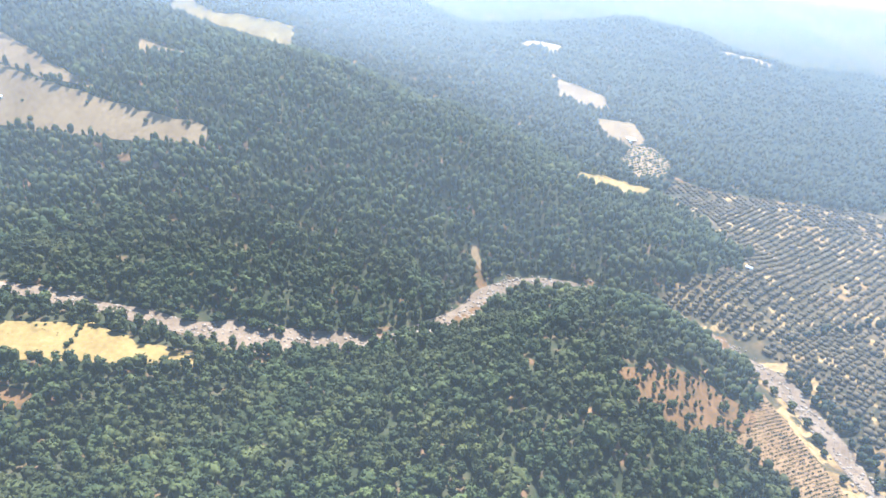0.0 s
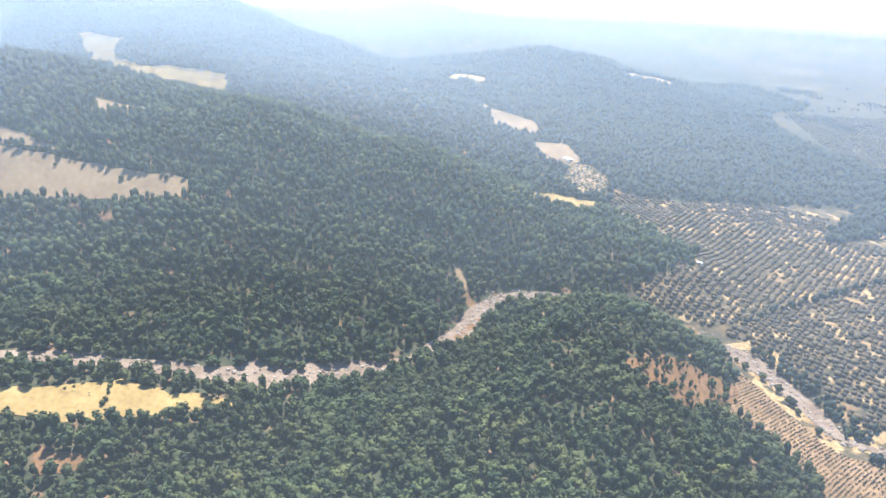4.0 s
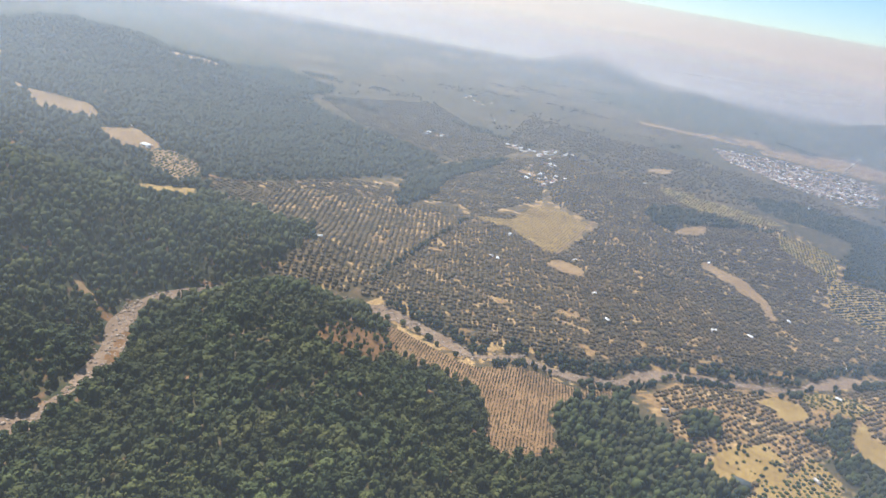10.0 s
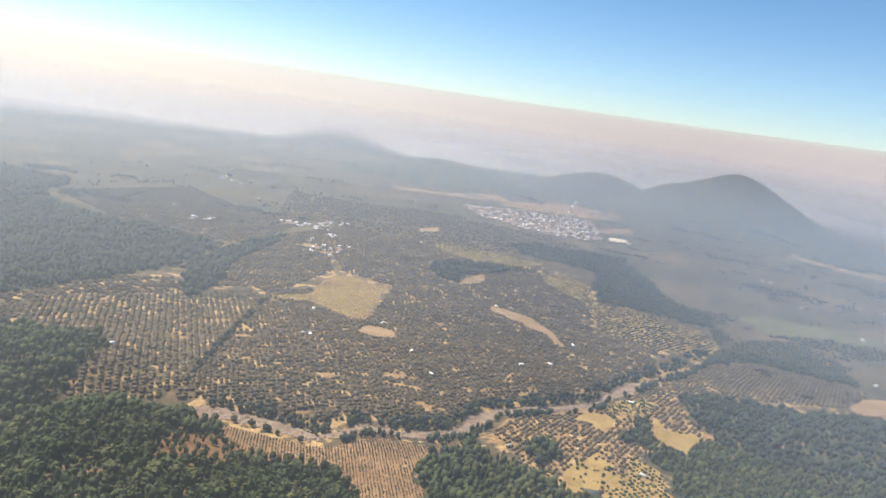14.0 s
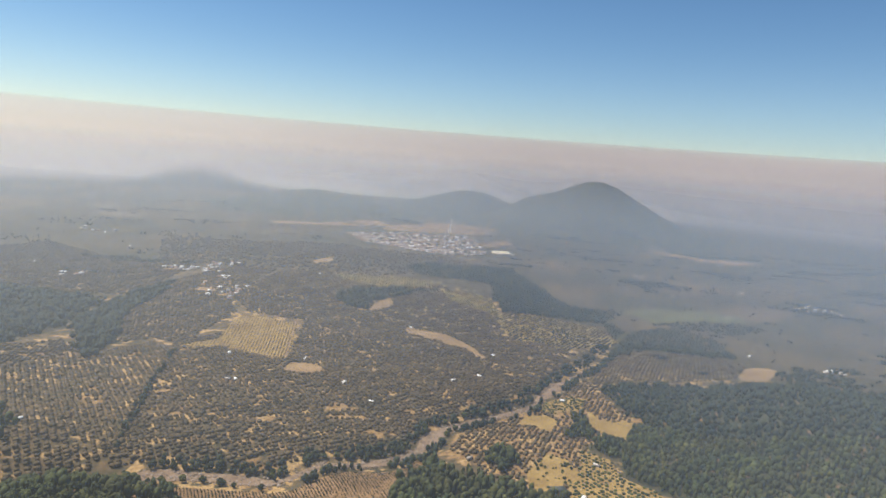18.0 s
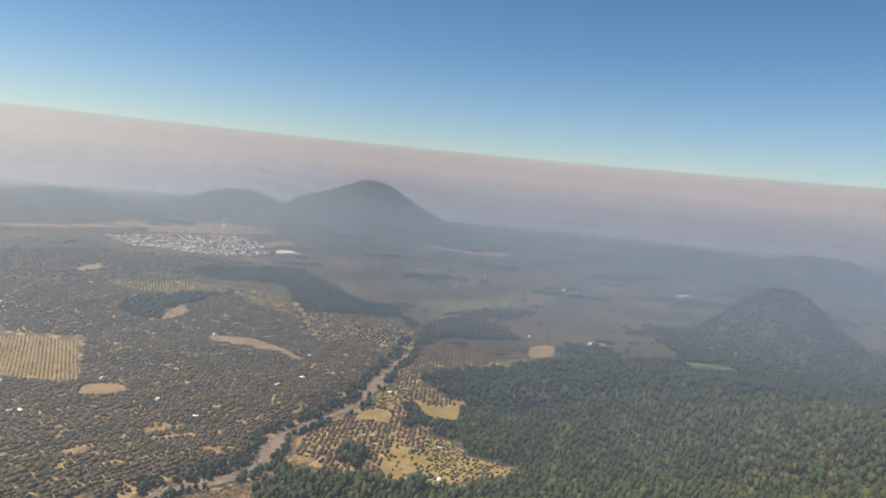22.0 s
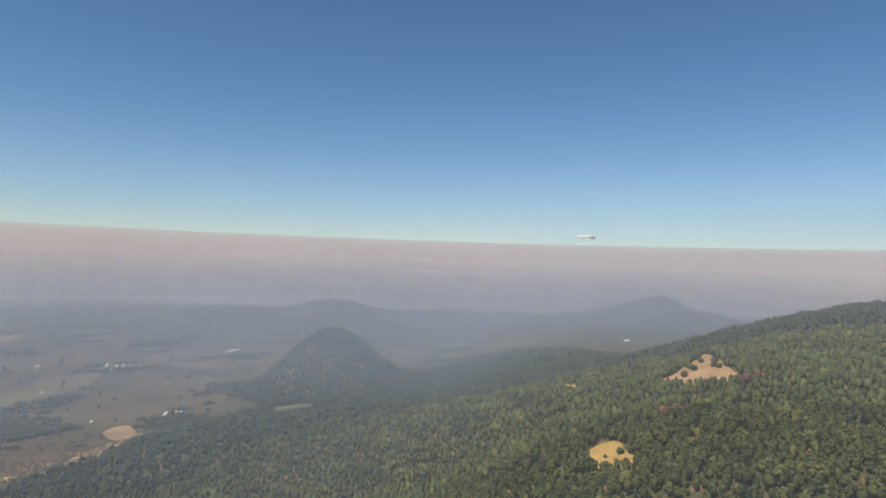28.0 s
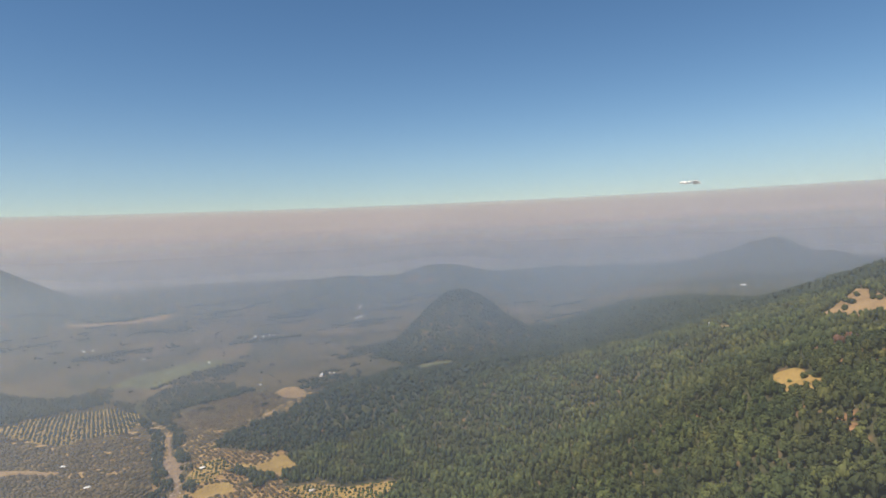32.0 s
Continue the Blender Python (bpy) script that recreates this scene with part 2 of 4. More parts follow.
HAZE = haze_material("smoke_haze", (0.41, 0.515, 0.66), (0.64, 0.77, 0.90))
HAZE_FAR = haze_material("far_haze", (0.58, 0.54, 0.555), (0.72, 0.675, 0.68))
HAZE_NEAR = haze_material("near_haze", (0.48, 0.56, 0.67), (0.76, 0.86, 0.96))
HAZE_VEIL = haze_material("veil_sheet", (0.56, 0.66, 0.77), (0.5, 0.55, 0.6))


def backdrop_material():
    """The far smoke bank: a plain glowing distance, brighter towards the sun, faintly streaked."""
    m = bpy.data.materials.new("smoke_distance")
    m.use_nodes = True
    n, l = m.node_tree.nodes, m.node_tree.links
    n.clear()
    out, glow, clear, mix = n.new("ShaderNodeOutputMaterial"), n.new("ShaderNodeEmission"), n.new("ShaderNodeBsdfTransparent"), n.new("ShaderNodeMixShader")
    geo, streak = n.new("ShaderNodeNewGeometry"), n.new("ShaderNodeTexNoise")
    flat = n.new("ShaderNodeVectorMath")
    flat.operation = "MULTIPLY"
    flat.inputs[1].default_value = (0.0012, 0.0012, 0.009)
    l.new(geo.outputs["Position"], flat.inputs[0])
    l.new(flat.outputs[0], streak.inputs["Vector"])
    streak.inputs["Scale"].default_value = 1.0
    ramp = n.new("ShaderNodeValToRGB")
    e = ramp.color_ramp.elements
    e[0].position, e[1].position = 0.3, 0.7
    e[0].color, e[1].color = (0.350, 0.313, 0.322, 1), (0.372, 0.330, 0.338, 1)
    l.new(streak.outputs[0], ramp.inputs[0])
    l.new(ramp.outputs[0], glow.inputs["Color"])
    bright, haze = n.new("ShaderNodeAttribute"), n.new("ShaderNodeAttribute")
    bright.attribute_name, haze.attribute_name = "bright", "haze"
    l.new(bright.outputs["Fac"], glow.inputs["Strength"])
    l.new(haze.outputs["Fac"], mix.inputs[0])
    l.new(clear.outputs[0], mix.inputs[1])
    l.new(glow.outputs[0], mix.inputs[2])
    l.new(mix.outputs[0], out.inputs["Surface"])
    return m


SMOKE = backdrop_material()

# ---- the shape of the land ----
def ridge(x, y, nodes, power=2.5):
    """A long hill along nodes of (x, y, height, half width)."""
    best = np.zeros_like(x)
    for (x0, y0, h0, w0), (x1, y1, h1, w1) in zip(nodes, nodes[1:]):
        dx, dy = x1 - x0, y1 - y0
        k = np.clip(((x - x0) * dx + (y - y0) * dy) / (dx * dx + dy * dy), 0, 1)
        d = np.hypot(x - x0 - k * dx, y - y0 - k * dy)
        best = np.maximum(best, (h0 + k * (h1 - h0)) * np.exp(-(d / (w0 + k * (w1 - w0))) ** power))
    return best


def hill(x, y, cx, cy, r, h, power=2.0):
    return h * np.exp(-(np.hypot(x - cx, y - cy) / r) ** power)


def ripple(x, y, size, seed):
    """Smooth unevenness of about 1, from crossing waves."""
    r = np.random.RandomState(seed)
    total = np.zeros_like(x)
    for n in range(7):
        a, k, p = r.uniform(0, 6.28), 6.28 / size * r.uniform(0.6, 1.8), r.uniform(0, 6.28)
        total = total + np.sin(k * (np.cos(a) * x + np.sin(a) * y) + p)
    return total / 3.0


WEST_RIDGE = [(-600, 560, 22, 80), (-690, 430, 37, 115), (-770, 190, 112, 190), (-800, -50, 168, 300), (-880, -350, 215, 350), (-950, -900, 280, 330)]
DOME = [(150, 20, 150, 230), (-60, 180, 95, 170), (-250, 320, 61, 122), (-408, 425, 47, 82)]
EAST_MOUNTAIN = [(200, 60, 190, 290), (330, 80, 205, 350), (480, -30, 240, 465), (800, -60, 281, 462), (1400, -300, 325, 500)]
EAST_TOE = [(560, 390, 138, 280), (415, 930, 46, 150)]
EAST_SPUR = [(900, 350, 150, 320), (1500, 800, 80, 260), (1900, 1000, 20, 200)]
FAR_WEST = [(-1860, 500, 8, 170), (-1800, 640, 48, 190), (-1768, 750, 86, 215), (-1742, 830, 92, 220), (-1690, 960, 74, 220), (-1645, 1100, 44, 210), (-1590, 1260, 4, 180)]
SOUTH_WEST = [(-1350, 150, 90, 260), (-1650, -150, 190, 380), (-2300, -700, 330, 600)]
NEAR_HILLS = (WEST_RIDGE, DOME, EAST_MOUNTAIN, EAST_TOE, EAST_SPUR, FAR_WEST, SOUTH_WEST)
FAR_RANGE = [(3640, 800, 130, 200), (3543, 1012, 205, 210), (3480, 1450, 125, 260), (2960, 2150, 95, 260)]
RIVER = [(-375, -330), (-358, -130), (-356, -40), (-352, 40), (-362, 110), (-381, 175), (-400, 215), (-432, 256), (-468, 285), (-510, 312), (-538, 335), (-545, 390), (-522, 448), (-470, 530),
         (-424, 571), (-378, 588), (-325, 600), (-274, 598), (-242, 648), (-191, 660), (-154, 690), (-143, 714), (-126, 793), (-102, 812), (-57, 860), (-10, 908), (37, 1030), (116, 1200), (165, 1370), (230, 1600), (420, 1900)]


def off_line(x, y, line):
    """Distance to a line of points."""
    best = np.full(np.shape(x), 1e9)
    for (x0, y0), (x1, y1) in zip(line, line[1:]):
        dx, dy = x1 - x0, y1 - y0
        k = np.clip(((x - x0) * dx + (y - y0) * dy) / (dx * dx + dy * dy), 0, 1)
        best = np.minimum(best, np.hypot(x - x0 - k * dx, y - y0 - k * dy))
    return best


def ground_z(x, y):
    x, y = np.asarray(x, float), np.asarray(y, float)
    z = 0.15 * np.clip(250 - y, 0, 380) * np.exp(-((x + 330) / 120) ** 2)
    hills = [ridge(x, y, n) for n in NEAR_HILLS] + [hill(x, y, 1072, 1312, 165, 168, 2.1), ridge(x, y, FAR_RANGE)]
    hills += [hill(x, y, 349, 3720, 400, 305, 1.7), hill(x, y, 20, 3710, 240, 165), hill(x, y, -420, 4400, 330, 165), hill(x, y, -2420, 4440, 300, 185)]
    hills += [hill(x, y, 1800, 2700, 330, 120), hill(x, y, 2600, 2700, 360, 130), hill(x, y, -1200, 3500, 420, 110)]
    z = z + sum(h ** 3 for h in hills) ** (1 / 3.0)
    z = z + hill(x, y, -1545, 415, 110, 16)
    z = z + 0.1 * np.clip(-700 - x, 0, 700) * np.exp(-((y - 500) / 300) ** 2)
    z = z + hill(x, y, -560, 1640, 430, 36, 3.0) + hill(x, y, -387, 247, 27, 20)
    z = z - 18 * np.clip((y - 700) / 500, 0, 1)
    z = z - 42 / (1 + np.exp(-(x - 60 + 0.25 * (y - 1500)) / 60)) * np.clip((y - 1150) / 300, 0, 1) * np.clip(1 - (y - 1700) / 800, 0.3, 1)
    z = z - 11 * np.exp(-(off_line(x, y, RIVER) / 38) ** 2)
    rough = np.clip(np.hypot(x, y) / 1000, 0.4, 1.0)
    z = z + ripple(x, y, 260, 3) * 2.2 * rough + ripple(x, y, 70, 4) * 0.35
    return z


# ---- meshes ----
def mesh_object(name, verts, faces, mat, parent=None, attributes=(), smooth=False):
    """faces: an (n, k) array of equal polygons."""
    verts, faces = np.asarray(verts, np.float32), np.asarray(faces, np.int32)
    me = bpy.data.meshes.new(name)
    n, k = faces.shape
    me.vertices.add(len(verts))
    me.vertices.foreach_set("co", verts.ravel())
    me.loops.add(n * k)
    me.loops.foreach_set("vertex_index", faces.ravel())
    me.polygons.add(n)
    me.polygons.foreach_set("loop_start", np.arange(0, n * k, k, dtype=np.int32))
    if smooth:
        me.polygons.foreach_set("use_smooth", np.ones(n, bool))
    for key, values in attributes:
        at = me.attributes.new(key, "FLOAT", "POINT")
        at.data.foreach_set("value", np.asarray(values, np.float32))
    me.update(calc_edges=True)
    me.materials.append(mat)
    ob = new(name, me)
    ob.parent = parent
    return ob


def grid_faces(nx, ny):
    i, j = np.meshgrid(np.arange(nx - 1), np.arange(ny - 1), indexing="ij")
    a = (i * ny + j).ravel()
    return np.stack([a, a + ny, a + ny + 1, a + 1], 1)


def inside(x, y, polygon):
    """Which points lie in a polygon."""
    hit = np.zeros(x.shape, bool)
    for (x0, y0), (x1, y1) in zip(polygon, polygon[1:] + polygon[:1]):
        cross = (y0 > y) != (y1 > y)
        hit ^= cross & (x < (x1 - x0) * (y - y0) / (y1 - y0 + 1e-9) + x0)
    return hit


# ---- plan: open plots and their outlines ----
FIELDS = {
    "slope_pasture": [(-650, -514), (-716, -557), (-747, -486), (-677, -324), (-648, -182), (-616, -27), (-592, -30), (-591, -107), (-594, -160), (-597, -254), (-586, -366), (-621, -418)],
    "fallow_plot": [(-685, -496), (-721, -461), (-681, -330), (-643, -327), (-631, -362)],
    "upland_meadow": [(-1557, -510), (-1540, -443), (-1445, -323), (-1400, -236), (-1371, -146), (-1260, -120), (-1275, -205), (-1310, -318), (-1440, -445)],
    "high_meadow": [(-1685, -575), (-1681, -542), (-1607, -431), (-1515, -445), (-1580, -520)],
    "slope_strip": [(-788, -190), (-772, -122), (-738, -116), (-750, -182)],
    "hill_meadow": [(-1649, 885), (-1690, 930), (-1690, 990), (-1632, 1036), (-1605, 965)],
    "saddle_clearing": [(-1396, 352), (-1545, 395), (-1560, 480), (-1426, 452)],
    "pink_clearing": [(-1267, 426), (-1245, 451), (-1236, 489), (-1213, 530), (-1131, 528), (-1145, 474), (-1169, 436)],
    "farm_clearing": [(-1090, 488), (-1084, 566), (-1005, 572), (-971, 552), (-976, 525), (-1026, 500)],
    "young_orchard_clearing": [(-986, 542), (-977, 580), (-923, 601), (-859, 572), (-858, 538), (-902, 515)],
    "orange_clearing": [(-835, 440), (-842, 480), (-822, 545), (-762, 522), (-742, 482), (-767, 422)],
    "yellow_meadow": [(-292, -188), (-300, -130), (-315, -69), (-329, -22), (-318, 20), (-318, 67), (-302, 74), (-290, 21), (-282, -16), (-273, -52), (-284, -94), (-277, -159)],
    "agave_field": [(-376, 553), (-354, 558), (-305, 570), (-250, 585), (-210, 641), (-165, 642), (-136, 682), (-123, 655), (-154, 620), (-149, 571), (-108, 527), (-118, 498), (-143, 466), (-182, 510), (-218, 537), (-280, 522), (-304, 504), (-337, 527)],
    "red_clearing": [(-322, 405), (-340, 437), (-362, 482), (-345, 538), (-318, 522), (-303, 495), (-285, 458), (-292, 415)],
    "forest_gap": [(-249, -58), (-252, -43), (-245, -19), (-235, -17), (-230, -34), (-232, -51)],
    "red_scar": [(-568, 284), (-572, 294), (-540, 298), (-516, 306), (-508, 296), (-528, 287)],
    "red_bank": [(-440, 277), (-470, 297), (-505, 322), (-513, 316), (-478, 288), (-446, 268)],
    "red_strip": [(-523, 472), (-465, 553), (-440, 552), (-480, 500)],
    "tan_orchard_field": [(-601, 980), (-558, 1044), (-583, 1135), (-576, 1188), (-548, 1196), (-463, 1176), (-407, 977), (-435, 964), (-489, 982), (-537, 999), (-573, 969)],
    "dirt_yard": [(-393, 917), (-397, 959), (-382, 965), (-355, 969), (-329, 933), (-351, 916), (-377, 914)],
    "straw_meadow": [(72, 903), (87, 864), (140, 880), (112, 800), (86, 810), (71, 848)],
    "yellow_pasture": [(-11, 684), (12, 733), (31, 722), (42, 693), (30, 657), (11, 630), (-3, 619), (-14, 647)],
    "row_plot": [(53, 756), (85, 732), (93, 685), (122, 665), (143, 630), (74, 624), (32, 613), (31, 656), (44, 692)],
    "river_plot": [(-25, 824), (-15, 869), (13, 871), (28, 837), (13, 802), (-10, 824)],
    "bank_plot": [(-1, 912), (26, 949), (77, 957), (68, 903), (22, 874)],
    "mesa_orchard": [(-104, 1467), (-76, 1473), (-22, 1522), (75, 1592), (173, 1599), (210, 1528), (149, 1394), (68, 1261), (13, 1274), (-42, 1265), (-72, 1379)],
    "mesa_plot": [(-503, 1562), (-451, 1606), (-378, 1621), (-298, 1655), (-240, 1671), (-279, 1564), (-357, 1500), (-432, 1509), (-476, 1516)],
    "rim_plot": [(-228, 1571), (-172, 1607), (-109, 1607), (-76, 1466), (-102, 1451), (-152, 1467), (-200, 1497)],
    "dirt_strip": [(-257, 1243), (-219, 1244), (-177, 1239), (-135, 1203), (-111, 1173), (-86, 1120), (-96, 1113), (-129, 1164), (-157, 1170), (-200, 1195), (-254, 1217)],
    "tan_patch": [(-354, 1314), (-356, 1359), (-330, 1419), (-311, 1373), (-333, 1331)],
    "ploughed_patch": [(379, 1210), (440, 1352), (506, 1394), (512, 1360), (448, 1237), (378, 1142)],
    "ridge_clearing": [(223, 224), (233, 218), (234, 204), (185, 166), (182, 175), (172, 181), (176, 199), (209, 217)],
    "summit_clearing": [(457, 230), (539, 216), (644, 216), (614, 200), (451, 147), (403, 130), (400, 150), (418, 200)],
    "slope_clearing": [(58, 90), (76, 83), (79, 72), (61, 70), (58, 81)],
    "town_fields": [(-1180, 2746), (-975, 2827), (-752, 3084), (-668, 2996), (-516, 3245), (-414, 3337), (-190, 3268), (-121, 3123), (-282, 3006), (-369, 2949), (-542, 2863), (-646, 2823), (-711, 2929), (-906, 2798), (-1118, 2695)],
    "upper_patch": [(-626, 1743), (-596, 1833), (-571, 1752), (-602, 1684)],
    "far_slope_clearing": [(558, 403), (583, 397), (527, 352), (492, 344)],
    "cone_clearing": [(726, 1185), (805, 1117), (791, 1071), (708, 1119)],
    "olive_plot": [(252, 1815), (399, 1908), (603, 1889), (594, 1815), (358, 1752)],
    "village_plot": [(-946, 1495), (-883, 1507), (-880, 1522), (-940, 1516)],
    "lower_village_plot": [(-755, 1313), (-706, 1311), (-712, 1332), (-752, 1336)],
    "town_edge_field": [(-247, 2692), (-108, 2909), (-68, 2824), (-175, 2641)],
    "upper_pasture": [(-745, -484), (-767, -440), (-727, -333), (-687, -244), (-660, -188), (-667, -247), (-680, -325)],
    "far_strip": [(481, 3072), (577, 3010), (782, 2919), (1037, 3051), (1061, 2991), (870, 2836), (706, 2852), (548, 2941)],
}
LOOKS = {
    "slope_pasture": (TAN, "dry tan pasture on a forested hillside"), "fallow_plot": (FALLOW, "grey-brown fallow plot set in a hillside pasture"), "slope_strip": (TAN, "narrow bare strip between wooded slopes"), "upland_meadow": (STRAW, "pale straw meadow between wooded ridges"),
    "high_meadow": (STRAW, "pale high meadow among dark woods"), "hill_meadow": (TAN, "pale clearing below a wooded hilltop"), "saddle_clearing": (STRAW, "pale clearing in a wooded saddle"),
    "pink_clearing": (TAN, "bare pinkish clearing between wooded slopes"), "farm_clearing": (TAN, "tan farm clearing in a narrow valley"), "young_orchard_clearing": (TAN, "tan plot planted with young trees"),
    "orange_clearing": (STRAW, "bare orange clearing behind a wooded ridge"), "yellow_meadow": (STRAW, "bright yellow dry meadow beside the river"), "agave_field": (RED, "orange earth field planted with rows of agave"),
    "forest_gap": (RUST_SOIL, "rough reddish opening in the forest"), "red_clearing": (RUST_SOIL, "red earth clearing among pines"), "red_scar": (RUST_SOIL, "raw red landslip scar above the river bend"), "red_bank": (RUST_SOIL, "raw reddish bank along the dry river bend"), "red_strip": (RUST_SOIL, "reddish strip of bare earth near the river"), "tan_orchard_field": (STRAW, "tan field with rows of young orchard trees"),
    "dirt_yard": (TAN, "bare orange dirt yard beside a farm shed"), "straw_meadow": (STRAW, "small golden straw meadow at the forest edge"), "yellow_pasture": (STRAW, "golden dry pasture dotted with bushes"),
    "row_plot": (STRAW, "golden plot with rows of young trees"), "river_plot": (STRAW, "dry yellow plot near the river"), "bank_plot": (STRAW, "dry plot with orchard rows on the river bank"),
    "mesa_orchard": (STRAW, "tan plot dotted with a grid of orchard trees"), "mesa_plot": (STRAW, "tan strip of young orchard on the low hill"), "rim_plot": (STRAW, "tan plot on the rim of the low hill"),
    "dirt_strip": (TAN, "long tan strip of bare ground"), "tan_patch": (TAN, "bare tan patch beside dark woods"), "ploughed_patch": (TAN, "bare tan patch at the foot of a wooded slope"),
    "ridge_clearing": (STRAW, "golden grassy clearing in the mountain forest"), "summit_clearing": (TAN, "large tan clearing high on the wooded mountain"), "slope_clearing": (STRAW, "small golden clearing in the mountain forest"),
    "upper_pasture": (TAN, "narrow dry pasture above a hedgerow"), "upper_patch": (TAN, "bare tan patch on the low hill"), "far_slope_clearing": (STRAW, "small pale clearing far along the mountain slope"), "cone_clearing": (OLIVE, "pale green clearing at the foot of a cone hill"),
    "olive_plot": (OLIVE, "olive green plot on the far plain"), "village_plot": (TAN, "bare tan plot beside the village houses"), "lower_village_plot": (TAN, "bare tan plot at the lower end of the village"), "town_edge_field": (RED, "dry tan field at the edge of the town"),
    "town_fields": (RED, "dry tan fields behind the town"), "far_strip": (TAN, "pale strip of bare ground far across the valley"),
}
PLAIN = [(-524, 478), (-560, 560), (-574, 604), (-620, 615), (-721, 600), (-800, 555), (-861, 580), (-830, 672), (-827, 849), (-841, 1015), (-890, 1190), (-1016, 1237), (-1200, 1215), (-1500, 1240),
         (-1700, 1500), (-2600, 1700), (-4800, 2000), (-4800, 4900), (4800, 4900), (4800, 1500), (1500, 1250), (1300, 1500), (850, 1480), (750, 1210), (600, 1180), (480, 1190), (391, 1120), (310, 1085), (236, 1078), (145, 1056), (102, 1019), (123, 933), (146, 889), (64, 762), (92, 736), (98, 690), (126, 670), (147, 632), (60, 608), (-24, 640), (-60, 655),
         (-100, 655), (-126, 690), (-160, 640), (-260, 560), (-385, 540), (-430, 560), (-480, 520)]
DARK_WOODS = [
    [(-449, 1366), (-434, 1421), (-355, 1492), (-239, 1630), (-212, 1599), (-320, 1435), (-364, 1354), (-357, 1304), (-398, 1316)],
    [(-120, 1850), (-51, 2142), (19, 1979), (78, 1835), (142, 1765), (208, 1808), (273, 1827), (175, 1635), (76, 1622), (-22, 1522), (-73, 1491), (-96, 1632)],
    [(-379, 1761), (-333, 2030), (-181, 2089), (-68, 2199), (-48, 2073), (-118, 1821), (-204, 1762), (-309, 1710)],
    [(-854, 1057), (-855, 1127), (-883, 1230), (-853, 1320), (-839, 1380), (-816, 1327), (-802, 1146), (-720, 986), (-693, 909), (-688, 856)],
    [(260, 1655), (377, 1700), (466, 1612), (458, 1461), (333, 1448), (231, 1441)],
    [(184, 1694), (187, 1501), (150, 1333), (200, 1333), (240, 1520), (300, 1560)],
    [(-90, 642), (-150, 590), (-155, 625), (-118, 655)],
    [(-40, 735), (-20, 690), (-45, 660), (-62, 690)],
    [(40, 800), (60, 880), (72, 815), (66, 780)],
]
HEDGE = [(-588, 946), (-548, 830), (-505, 720), (-462, 610)]


def open_land(x, y):
    o = off_line(x, y, RIVER) < np.where(np.asarray(y) > 600, 7 + 9 * np.exp(-(np.hypot(x + 132, y - 765) / 42) ** 2) + 6 * np.exp(-(np.hypot(x - 34, y - 1005) / 40) ** 2), np.where(np.asarray(y) < 30, 12, np.where(np.asarray(y) < 130, 20, 13)))
    for p in FIELDS.values():
        o |= inside(x, y, p)
    return o


def wooded(x, y):
    x, y = x + 7 * ripple(x, y, 45, 61), y + 7 * ripple(x, y, 45, 62)
    w = ~inside(x, y, PLAIN)
    for p in DARK_WOODS:
        w |= inside(x, y, p)
    return w


def bare_spots(x, y):
    """Where the orchard leaves the soil open: scattered uneven gaps, most of them small."""
    k = ripple(x, y, 70, 21) + 0.9 * ripple(x, y, 24, 22)
    small = ripple(x, y, 26, 25) + 0.8 * ripple(x, y, 11, 26) + 0.35 * ripple(x, y, 240, 27)
    return (k > 1.75 - 0.95 * np.exp(-(np.hypot(x + 215, y - 785) / 110) ** 2)) | (small > 1.55)


def tree_gaps(x, y):
    """Openings in the forest, more of them on the spur above the agave field and along the western slope."""
    k = ripple(x, y, 60, 31) + ripple(x, y, 25, 32)
    more = np.exp(-(np.hypot((x + 330) / 1.2, y - 440) / 90) ** 2) + 0.6 * np.exp(-(np.hypot(x + 200, y - 180) / 160) ** 2) + 0.95 * np.exp(-(np.hypot(x + 600, y + 100) / 130) ** 2)
    return k > 2.0 - 0.65 * more


CORE = 11.0
def spread(lo, hi, step, far):
    core = np.arange(lo, hi + 1, step)
    out, d = [], step
    edge = 0.0
    while edge < far:
        d *= 1.12
        edge += d
        out.append(edge)
    out = np.array(out)
    return np.concatenate([lo - out[::-1], core, hi + out])


gx, gy = spread(-2000, 1400, CORE, 3600), spread(-700, 2200, CORE, 3200)
X, Y = np.meshgrid(gx, gy, indexing="ij")
Z = ground_z(X, Y)
W = wooded(X, Y).astype(float)
far_hills = hill(X, Y, 349, 3720, 400, 305, 1.7) + hill(X, Y, 20, 3710, 240, 165) + hill(X, Y, -420, 4400, 330, 165) + hill(X, Y, -2420, 4440, 300, 185) + ridge(X, Y, FAR_RANGE) + hill(X, Y, 1800, 2700, 330, 120) + hill(X, Y, 2600, 2700, 360, 130) + hill(X, Y, -1200, 3500, 420, 110)
W = np.maximum(W, np.clip(far_hills / 30, 0, 1))
FARMLAND = [(-110, 700), (-95, 790), (-45, 850), (-5, 890), (60, 1000), (100, 1010), (118, 930), (140, 885), (110, 800), (60, 770), (45, 620), (-60, 660)]
B = ((bare_spots(X, Y) | (inside(X, Y, FARMLAND) & (ripple(X, Y, 60, 24) > -0.4))) & (W < 0.5) & (np.hypot(X + 200, Y - 900) < 900)) | (tree_gaps(X, Y) & (W > 0.5))
B = np.maximum(B, 0.34 * (inside(X, Y, PLAIN) & (np.hypot(X + 300, Y - 950) < 680)))
PLOT = (inside(X, Y, PLAIN) & (np.hypot(X + 300, Y - 1000) < 640)).astype(float)
